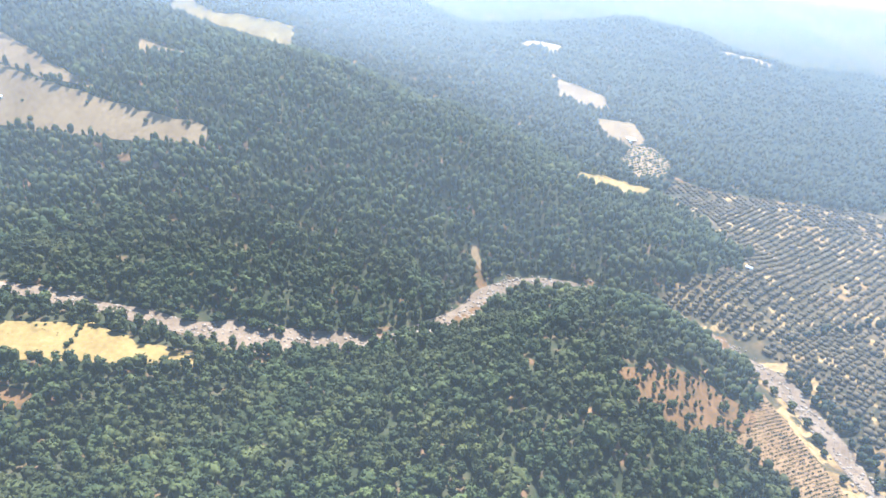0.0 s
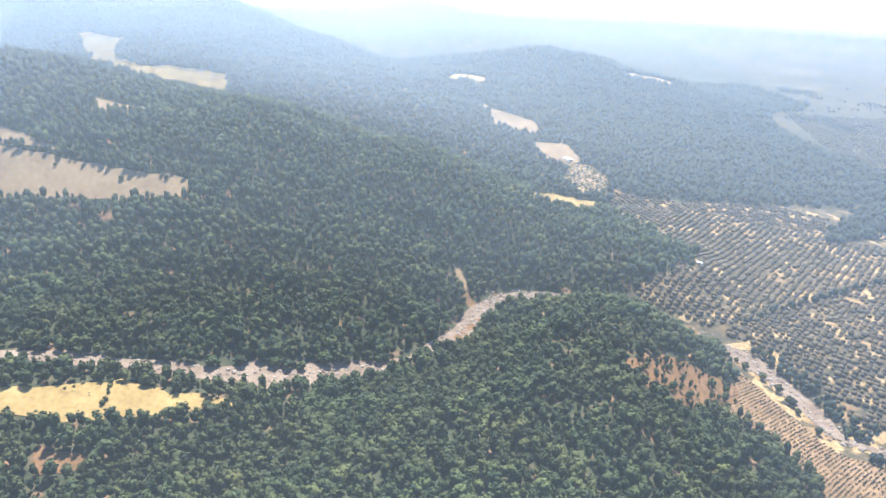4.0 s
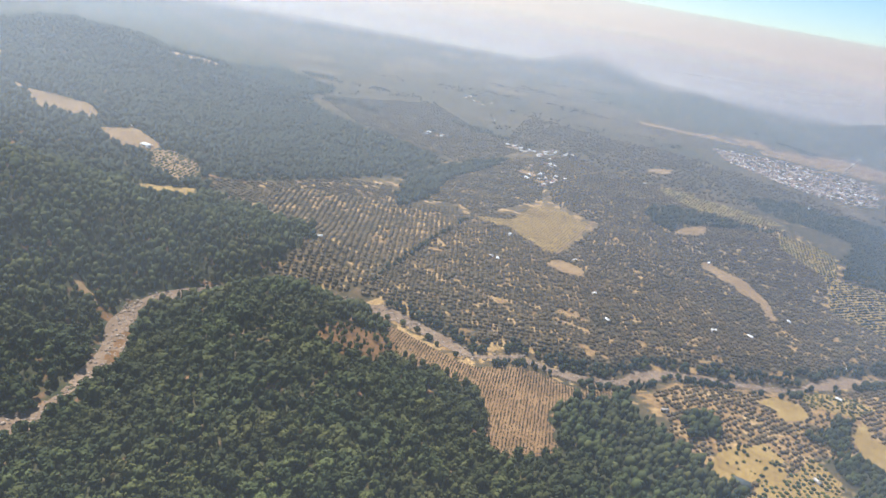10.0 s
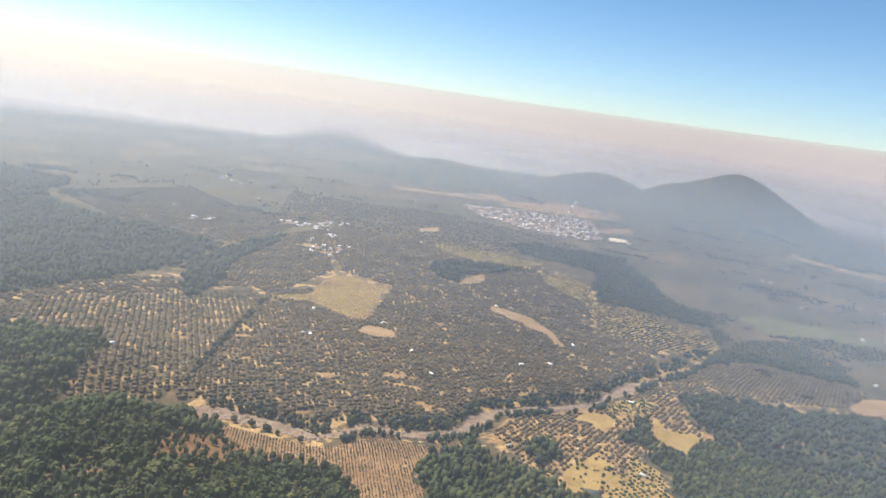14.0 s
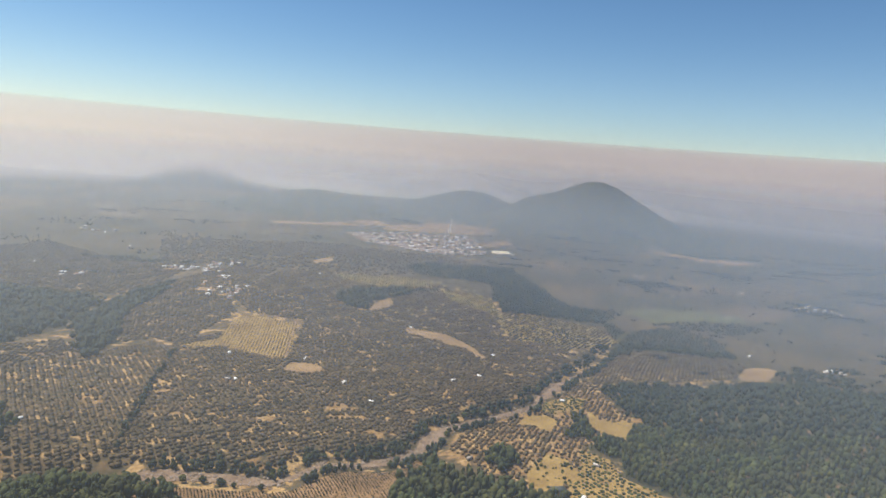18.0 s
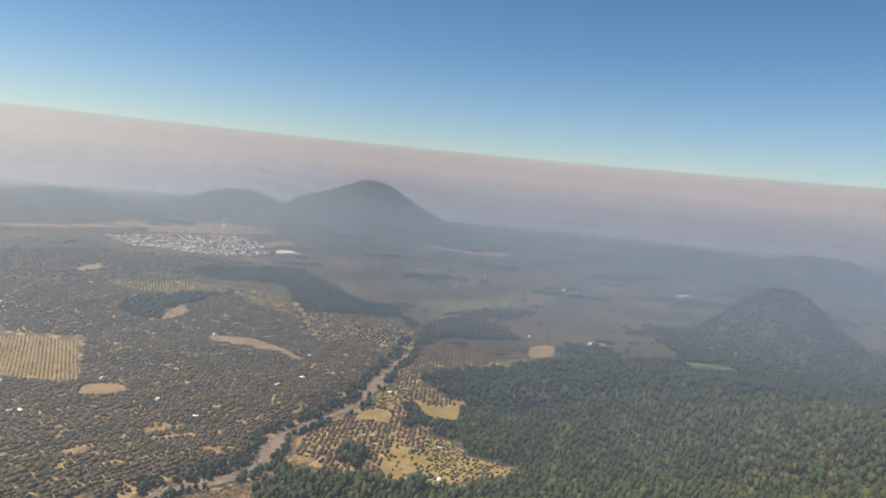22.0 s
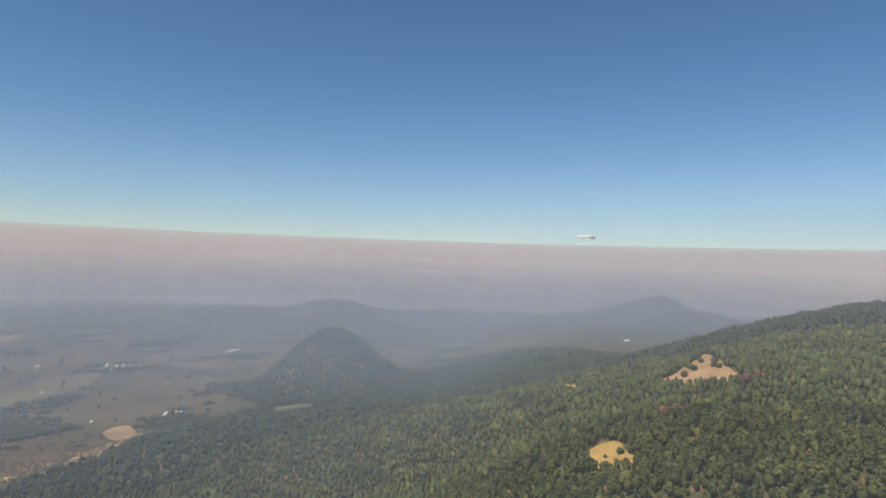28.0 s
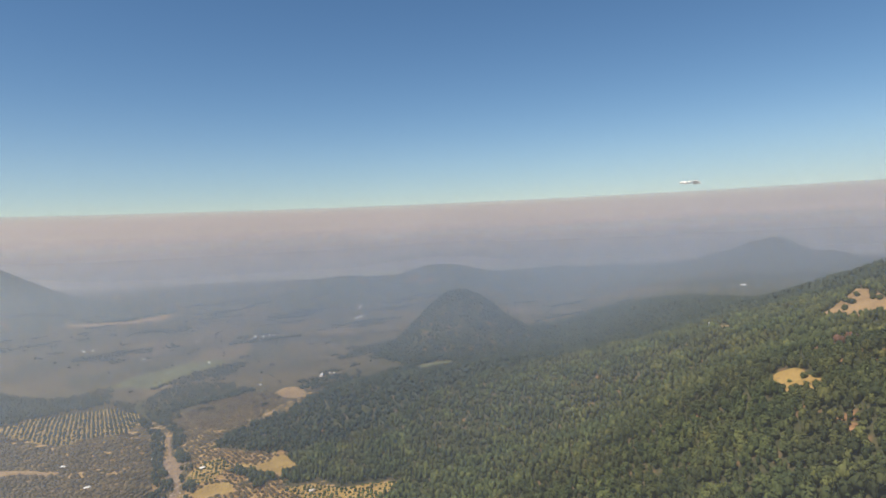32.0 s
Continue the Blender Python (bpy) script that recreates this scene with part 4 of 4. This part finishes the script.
# boulders on the river bed
q = np.random.RandomState(80)
pts = np.array(RIVER)
seg = q.randint(0, 26, 2600)
f = q.uniform(size=2600)
x, y = pts[seg, 0] + f * (pts[seg + 1, 0] - pts[seg, 0]) + q.normal(0, 6, 2600), pts[seg, 1] + f * (pts[seg + 1, 1] - pts[seg, 1]) + q.normal(0, 6, 2600)
STONE = [crown_template(s, 0, 0.7, -0.3, 0.6, 1.0) for s in range(100, 104)]
tagged(scatter("river_boulders", STONE, BOULDER, x, y, q.uniform(0.5, 2.6, 2600) ** 1.2, 81, (0.8, 1.5)), "pale boulders strewn along the dry river bed", "boulders", kind="stuff")


# ---- single trees ----
def part(name, verts, faces, mat, parent, label=""):
    ob = mesh_object(name, verts, faces, mat, parent)
    return tagged(ob, label) if label else ob


def trunk_shape(height, r0, r1, sides=6, limbs=3, seed=0):
    """A tapered trunk with a few limbs."""
    q = np.random.RandomState(seed)
    verts, faces = [], []

    def limb(p, t, a, b):
        p, t = np.array(p), np.array(t)
        d = (t - p) / np.linalg.norm(t - p)
        s = np.cross(d, (0.3, 1, 0.1))
        s /= np.linalg.norm(s)
        u = np.cross(d, s)
        k = len(verts)
        for c, w in ((p, a), (t, b)):
            for i in range(sides):
                g = 6.2832 * i / sides
                verts.append(c + w * (math.cos(g) * s + math.sin(g) * u))
        for i in range(sides):
            j = (i + 1) % sides
            faces.append((k + i, k + j, k + sides + j, k + sides + i))

    limb((0, 0, -0.3), (0, 0, height), r0, r1)
    for i in range(limbs):
        a, z = q.uniform(0, 6.28), height * q.uniform(0.45, 0.85)
        limb((0, 0, z), (math.cos(a) * height * 0.28, math.sin(a) * height * 0.28, z + height * 0.2), r1 * 1.2, r1 * 0.4)
    return np.array(verts), np.array(faces)


def tree(kind, seed, height, width, clumps, low, leaf, label, group, cone=0.0):
    """A tree standing at the origin: trunk with limbs, and a ragged crown."""
    base = tagged(new(kind), label, "tree", group)
    v, f = trunk_shape(height * 0.8, height * 0.022, height * 0.008, seed=seed)
    part("trunk", v, f, BARK, base)
    v, f = lumpy_crown(seed, 14, low, width, cone)
    w, g = crown_template(seed, clumps, 1.0, low, width * 0.95, 0.6)
    part("crown", np.concatenate([v, w]) * height, np.concatenate([f, g + len(v)]), leaf, base)
    return base


LEAF_SINGLE = material("tree_foliage", (0.050, 0.065, 0.023), (0.027, 0.039, 0.016), (0.096, 0.113, 0.037), 0.05, 0.8, 0.75, bump=0.55, random_object=True, drift=(1.10, 0.90, 0.86))


def planted(makers, spots, slim=1.0):
    """Copies of the made trees at spots of (x, y, height); the first of each kind is used too."""
    used = set()
    for n, (px, py, h) in enumerate(spots):
        t = makers[n % len(makers)]
        m = Matrix.Translation((px, py, float(ground_z(px, py)) - 0.1)) @ Matrix.Rotation(n * 2.399, 4, "Z")
        if t.name in used:
            c = copy_thing(t, m)
        else:
            used.add(t.name)
            t.matrix_basis = m
            c = t
        c.scale = (h * slim, h * slim, h)


pines = [tree("forest_tree", 200 + s, 1.0, 0.30 + 0.03 * (s % 4), 40, 0.12 + 0.05 * (s % 3), LEAF_SINGLE, "green forest tree with a ragged crown among others", "near forest trees", 0.5 * (s % 3 == 0)) for s in range(8)]
q = random.Random(4)
planted(pines, single_trees, 0.8)
q = random.Random(5)
river_spots = []
for (x0, y0), (x1, y1) in zip(RIVER[14:24], RIVER[15:25]):
    for _ in range(6):
        k, off = q.random(), q.choice((-1, 1)) * q.uniform(12, 19)
        dx, dy = x1 - x0, y1 - y0
        n = math.hypot(dx, dy)
        river_spots.append((x0 + k * dx - dy / n * off, y0 + k * dy + dx / n * off, q.uniform(4.5, 8.5)))
for (x0, y0), (x1, y1) in zip(RIVER[1:6], RIVER[2:7]):
    for _ in range(9):
        k, off = q.random(), q.choice((-1, 1, 1)) * q.uniform(6, 17)
        dx, dy = x1 - x0, y1 - y0
        n = math.hypot(dx, dy)
        river_spots.append((x0 + k * dx - dy / n * off, y0 + k * dy + dx / n * off, q.uniform(5.5, 11)))
bank_trees = [tree("bank_tree", 300 + s, 1.0, 0.42, 40, 0.1, LEAF_SINGLE, "round dark green tree on the river bank", "river bank trees") for s in range(4)]
planted(bank_trees, river_spots)
pasture_spots = []
HEDGEROW = [(-676, -328), (-666, -270), (-659, -219), (-649, -168), (-641, -118), (-629, -69), (-622, -34)]
for p0, p1 in zip(HEDGEROW, HEDGEROW[1:]):
    for _ in range(7):
        k = q.random()
        pasture_spots.append((p0[0] + k * (p1[0] - p0[0]) + q.uniform(-3, 3), p0[1] + k * (p1[1] - p0[1]), q.uniform(1.5, 4.5)))
while len(pasture_spots) < 66:
    px, py = q.uniform(-750, -595), q.uniform(-560, -30)
    if inside(np.array([px]), np.array([py]), FIELDS["slope_pasture"])[0]:
        pasture_spots.append((px, py, q.uniform(3, 6.5)))
while len(pasture_spots) < 102:
    px, py = q.uniform(-14, 44), q.uniform(625, 740)
    if inside(np.array([px]), np.array([py]), FIELDS["yellow_pasture"])[0]:
        pasture_spots.append((px, py, q.uniform(1.8, 3.6)))
for _ in range(9):
    pasture_spots.append((q.uniform(450, 600), q.uniform(165, 212), q.uniform(5, 8)))
for _ in range(8):
    pasture_spots.append((q.uniform(196, 230), q.uniform(180, 214), q.uniform(3, 6)))
for _ in range(22):
    pasture_spots.append((q.uniform(-345, -333), q.uniform(-190, 60), q.uniform(3.5, 7)))
for _ in range(16):
    py = q.uniform(-150, 50)
    pasture_spots.append((q.uniform(-340, -296) , py, q.uniform(1.0, 2.2)))
for k in range(14):
    pasture_spots.append((-350 + 4.6 * k + q.uniform(-1, 1), -36 + 0.9 * k + q.uniform(-1.5, 1.5), q.uniform(1.5, 4.5)))
for _ in range(50):
    pasture_spots.append((q.uniform(-345, -292), q.uniform(-130, 45), q.uniform(0.5, 1.1)))
shrubs = [tree("pasture_shrub", 400 + s, 1.0, 0.5, 24, 0.0, LEAF_SINGLE, "low rounded shrub standing in dry pasture", "pasture shrubs") for s in range(3)]
planted(shrubs, pasture_spots)


# ---- houses ----
def box_shape(w, d, h, z0=-1.5):
    v = [(sx * w / 2, sy * d / 2, z) for z in (z0, h) for sx, sy in ((-1, -1), (1, -1), (1, 1), (-1, 1))]
    return np.array(v), np.array([(0, 3, 2, 1), (0, 1, 5, 4), (1, 2, 6, 5), (2, 3, 7, 6), (3, 0, 4, 7), (4, 5, 6, 7)])


def gable_shape(w, d, h, rise, over=0.5, thick=0.25):
    """Two roof slopes of sheet with thickness, over the walls' ends."""
    x0, y0 = w / 2 + over, d / 2 + over
    prof = [(-y0, h - over * rise / (d / 2)), (0, h + rise), (y0, h - over * rise / (d / 2))]
    v = [(sx * x0, py, pz + dz) for sx in (-1, 1) for dz in (0, thick) for py, pz in prof]
    f = [(3, 4, 10, 9), (4, 5, 11, 10), (0, 6, 7, 1), (1, 7, 8, 2), (0, 3, 9, 6), (2, 8, 11, 5), (0, 1, 4, 3), (1, 2, 5, 4), (6, 9, 10, 7), (7, 10, 11, 8)]
    return np.array(v), np.array(f)


def gable_walls(w, d, h, rise):
    v = [(sx * w / 2, sy * d / 2, z) for sx in (-1, 1) for z, sy in ((-1.5, -1), (h, -1), (h + rise, 0), (h, 1), (-1.5, 1))]
    f = [(0, 5, 6, 1), (4, 3, 8, 9), (1, 6, 7, 2), (2, 7, 8, 3), (0, 1, 2, 3), (0, 3, 4, 4), (5, 8, 7, 6), (5, 9, 8, 8)]
    me_faces = [tuple(dict.fromkeys(t)) for t in f]
    tris = []
    for t in me_faces:
        tris += [(t[0], t[i], t[i + 1]) for i in range(1, len(t) - 1)]
    return np.array(v), np.array(tris)


def house(kind, w, d, h, rise, roof_mat, label, group, windows=2):
    base = tagged(new(kind), label, "house", group)
    if rise > 0:
        v, f = gable_walls(w, d, h, rise)
        wall = part("wall", v, f, WHITE_WALL, base)
        v, f = gable_shape(w, d, h, rise)
        part("roof", v, f, roof_mat, base)
    else:
        v, f = box_shape(w, d, h)
        wall = part("wall", v, f, WHITE_WALL, base)
        v, f = box_shape(w + 0.5, d + 0.5, 0.3, 0)
        part("roof", v + [0, 0, h], f, roof_mat, base)
    for i in range(windows):
        v, f = box_shape(1.2, 0.16, 1.2, 0)
        part("window", v + [w * ((i + 0.5) / windows - 0.5) * 0.8, -d / 2, h * 0.4], f, DARK_NET, base)
    v, f = box_shape(1.0, 0.18, 2.1, 0)
    part("door", v + [0.3, -d / 2, 0], f, BARK, base)
    return base


def settle(makers, spots):
    used = set()
    for n, (px, py, turn) in enumerate(spots):
        t = makers[n % len(makers)]
        m = Matrix.Translation((px, py, float(ground_z(px, py)) + 0.2)) @ Matrix.Rotation(turn, 4, "Z")
        if t.name in used:
            copy_thing(t, m)
        else:
            used.add(t.name)
            t.matrix_basis = m


TOWN = [(-790, 2640), (-672, 2715), (-559, 2790), (-420, 2850), (-260, 2890), (-215, 2700), (-170, 2470), (-215, 2330), (-346, 2290), (-507, 2345), (-663, 2440)]
spots = []
while len(spots) < 1000:
    px, py = q.uniform(-800, -160), q.uniform(2290, 2900)
    px, py = round(px / 12) * 12 + q.uniform(-2.5, 2.5), round(py / 15) * 15 + q.uniform(-3, 3)
    if inside(np.array([px]), np.array([py]), TOWN)[0] and (q.random() < 0.85):
        spots.append((px, py, q.choice((0.12, 1.69)) + q.uniform(-0.05, 0.05)))
for n in range(16):
    spots.append((-380 - n * 3.4 + q.uniform(-6, 6), 2930 + n * 36, 0.2))
town_makers = [house("town_house", q.uniform(6.5, 10), q.uniform(5.5, 8), q.uniform(3, 5), rise, roof, label, "town houses")
               for rise, roof, label in ((0, ROOF_TIN, "pale flat-roofed town house among others"), (2, ROOF_TILE, "white town house with a clay tile roof"), (1.6, ROOF_TILE, "low town house with a reddish tile roof"), (1.8, ROOF_TIN, "pale town house with a tin roof"), (0, ROOF_TIN, "light concrete town house with a flat roof"), (2.2, WHITE_SHEET, "town house with a bright white sheet roof"))]
settle(town_makers, spots[:284] + spots[1000:])
rest = np.array(spots[284:1000])
blocks = [gable_walls(1.0, 0.8, 0.38, 0.02 + 0.14 * (k % 2)) for k in range(4)]
tagged(scatter("town_blocks", blocks, TOWN_ROOF, rest[:, 0], rest[:, 1], np.random.RandomState(95).uniform(6, 10, len(rest)), 96, sink=0.0), "further pale town houses between the others", "houses", kind="stuff")
spots = []
for cx, cy, sx, sy, count in ((-830, 1545, 48, 68, 32), (-688, 1315, 40, 45, 18), (-935, 1522, 45, 12, 8), (-745, 1405, 20, 40, 6)):
    for _ in range(count):
        spots.append((cx + q.uniform(-sx, sx), cy + q.uniform(-sy, sy), q.uniform(0, 3)))
for cx, cy, sx, sy, count in ((880, 2060, 70, 45, 16), (1500, 2250, 50, 20, 6), (640, 1430, 30, 20, 5), (-1130, 1420, 40, 40, 6), (-1560, 2100, 60, 40, 6)):
    for _ in range(count):
        spots.append((cx + q.uniform(-sx, sx), cy + q.uniform(-sy, sy), q.uniform(0, 3)))
village_makers = [house("village_house", q.uniform(7, 10), q.uniform(5, 7), 3.2, rise, roof, label, "village houses") for rise, roof, label in
                  ((1.5, WHITE_SHEET, "small village house with a white sheet roof"), (0, ROOF_TIN, "small flat-roofed village house of pale block"), (1.8, ROOF_TIN, "small village house with a tin roof"), (1.8, ROOF_TILE, "small village house with a clay tile roof"))]
settle(village_makers, spots)
FARMS = [(-434, 842), (-446, 841), (-380, 985), (-230, 833), (-544, 1550), (-130, 962), (-287, 893), (-80, 689), (-502, 962), (-275, 2028), (25, 1062), (40, 936), (44, 628), (66, 712), (-91, 1003), (-249, 1245), (-1249, 1831),
         (393, 2301), (370, 2310), (686, 2183), (700, 2190), (446, 2047), (558, 1859), (395, 1010), (408, 1016), (606, 402), (585, 398), (-1095, 565), (-990, 545), (-630, -298), (-629, -291), (-1488, 2054), (-75, 1140), (640, 1420), (660, 1400), (500, 1500), (-1555, 425), (-1540, 640), (-1150, 1420), (-1120, 1440), (-1300, 1500), (-575, 605)]
farm_makers = [house("farm_shed", q.uniform(5, 7.5), q.uniform(3.2, 4.5), 2.6, 1.0, roof, label, "farm sheds", 1) for roof, label in
               ((WHITE_SHEET, "white-roofed farm shed standing among orchard trees"), (ROOF_TIN, "tin-roofed farm shed beside a dirt patch"), (WHITE_SHEET, "small shed with a bright white roof"))]
settle(farm_makers, [(px, py, q.uniform(0, 3)) for px, py in FARMS])

# large hall at the edge of the town
hall = tagged(new("hall"), "large hall with a cream vaulted roof by the town", "hall")
v, f = box_shape(64, 34, 8)
part("wall", v, f, WHITE_WALL, hall)
arch = [(34 * (k / 12 - 0.5) * 1.06, 8 + 7 * math.sin(math.pi * k / 12)) for k in range(13)]
v = np.array([(sx * 33, py, pz) for sx in (-1, 1) for py, pz in arch])
f = np.array([(k, k + 13, k + 14, k + 1) for k in range(12)])
part("roof", v, f, CREAM_SHEET, hall)
v, f = box_shape(20, 12, 6)
part("annex", v + [44, -6, 0], f, WHITE_WALL, hall)
hall.matrix_basis = Matrix.Translation((-118, 2510, float(ground_z(-118, 2510)))) @ Matrix.Rotation(0.2, 4, "Z")

# shade-net pond cover and reservoir in the golden pasture and the farm clearing
for px, py, w, d, mat, name, label in ((18, 640, 15, 9, DARK_NET, "shade_net", "dark shade net stretched over a frame in pasture"), (-1000, 548, 18, 12, WHITE_SHEET, "greenhouse", "low white plastic greenhouse in a farm clearing"), (2790, 980, 70, 26, WHITE_SHEET, "greenhouse", "long white greenhouse far beyond the wooded ridge"), (1355, 2086, 75, 18, WHITE_SHEET, "greenhouse", "long white greenhouse on the hazy far plain")):
    net = tagged(new(name), label, name.replace("_", " "))
    v, f = gable_shape(w, d, 2.6, 1.0)
    part("cover", v, f, mat, net)
    for sx in (-1, 1):
        for sy in (-1, 1):
            v, f = box_shape(0.2, 0.2, 2.6, -1.0)
            part("post", v + [sx * w / 2 * 0.95, sy * d / 2 * 0.95, 0], f, BARK, net)
    net.matrix_basis = Matrix.Translation((px, py, float(ground_z(px, py)) + 0.5)) @ Matrix.Rotation(0.3, 4, "Z")

# ---- small cloud over the far range ----
q2 = np.random.RandomState(90)
v0, f0 = icosahedron()
V, F = [], []
for k in range(16):
    c = np.array([q2.uniform(-20, 20), q2.uniform(-42, 42), q2.uniform(-5, 5)])
    V.append(v0 * q2.uniform(0.7, 1.2, (12, 1)) * [12, 18, 8] + c * 1.4 + np.array([3985, 1642, 553]))
    F.append(f0 + 12 * k)
tagged(mesh_object("cloud", np.concatenate(V), np.concatenate(F), CLOUD_WHITE, smooth=True), "small bright white cloud above the smoke", "cloud", kind="stuff")

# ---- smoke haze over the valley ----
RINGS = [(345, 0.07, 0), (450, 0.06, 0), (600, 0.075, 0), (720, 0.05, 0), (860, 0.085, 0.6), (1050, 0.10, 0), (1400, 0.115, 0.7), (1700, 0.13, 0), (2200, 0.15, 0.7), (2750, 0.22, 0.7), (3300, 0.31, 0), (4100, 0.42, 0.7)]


def haze_ring(name, radius, density, top_z, fade_top, rise, mat, lean=0.0, sides=200, thicker_east=0.0, thicker_west=0.0):
    """A curtain put round the valley for distance haze and the smoke bank; lean: how far its top stands inward for each
    metre of height.
    """
    a = np.linspace(0, 2 * np.pi, sides + 1)
    x, y = MID[0] + radius * np.cos(a), MID[1] + radius * np.sin(a)
    g = ground_z(x, y)
    up = np.array([0, 0.02, 0.05, 0.1, 0.16, 0.24, 0.34, 0.46, 0.6, 0.72, 0.84, 0.93, 0.975, 1.0])
    h = np.maximum(top_z - g, 60)
    z = g[:, None] - 2 + h[:, None] * up
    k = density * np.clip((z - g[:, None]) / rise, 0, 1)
    # Haze is thickened or thinned by direction to set how bright the distance looks.
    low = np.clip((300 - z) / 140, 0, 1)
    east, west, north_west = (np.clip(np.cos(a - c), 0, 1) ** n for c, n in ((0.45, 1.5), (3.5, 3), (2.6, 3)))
    k = k * (1 + thicker_east * east[:, None] * low + thicker_west * west[:, None] - 0.35 * north_west[:, None])
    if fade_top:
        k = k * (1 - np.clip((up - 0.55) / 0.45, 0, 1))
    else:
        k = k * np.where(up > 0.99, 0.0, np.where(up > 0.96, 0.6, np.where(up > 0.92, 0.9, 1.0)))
    # Only the smoke bank reads this: sunlight put in as glow, strongest sunward.
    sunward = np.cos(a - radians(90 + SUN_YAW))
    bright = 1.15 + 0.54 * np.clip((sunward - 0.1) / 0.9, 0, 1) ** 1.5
    r = radius - lean * (z - g[:, None])
    v = np.stack([MID[0] + r * np.cos(a)[:, None], MID[1] + r * np.sin(a)[:, None], z], -1).reshape(-1, 3)
    return mesh_object(name, v, grid_faces(sides + 1, len(up)), mat, None, [("haze", k.ravel()), ("bright", np.repeat(bright, len(up)))], smooth=True)


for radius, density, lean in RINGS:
    tagged(haze_ring("smoke_haze", radius, density, 420 + radius * 0.05 if radius < 2000 else 330 + radius * 0.005, True, min(60 + radius * 0.08, 150), HAZE_NEAR if radius < 1000 else HAZE if radius < 3000 else HAZE_FAR, lean, thicker_east=0.1 if radius > 2500 else 1.1 if radius > 1000 else 0.28, thicker_west=0.95 if 500 < radius < 2500 else 0.0), "thin bluish see-through curtain added for smoke haze", "haze", kind="stuff")
# An added sheet that lifts dark tones evenly, like glare over the view.
k = np.linspace(0, 2 * np.pi, 97)
v = np.concatenate([[(MID[0], MID[1], 311.0)], np.stack([MID[0] + 4600 * np.cos(k), MID[1] + 4600 * np.sin(k), np.full(97, 311.0)], 1)])
f = np.array([(0, i, i + 1) for i in range(1, 97)])
tagged(mesh_object("veil_sheet", v, f, HAZE_VEIL, None, [("haze", np.full(len(v), 0.065))]), "flat see-through sheet added to veil the land below", "haze", kind="stuff")
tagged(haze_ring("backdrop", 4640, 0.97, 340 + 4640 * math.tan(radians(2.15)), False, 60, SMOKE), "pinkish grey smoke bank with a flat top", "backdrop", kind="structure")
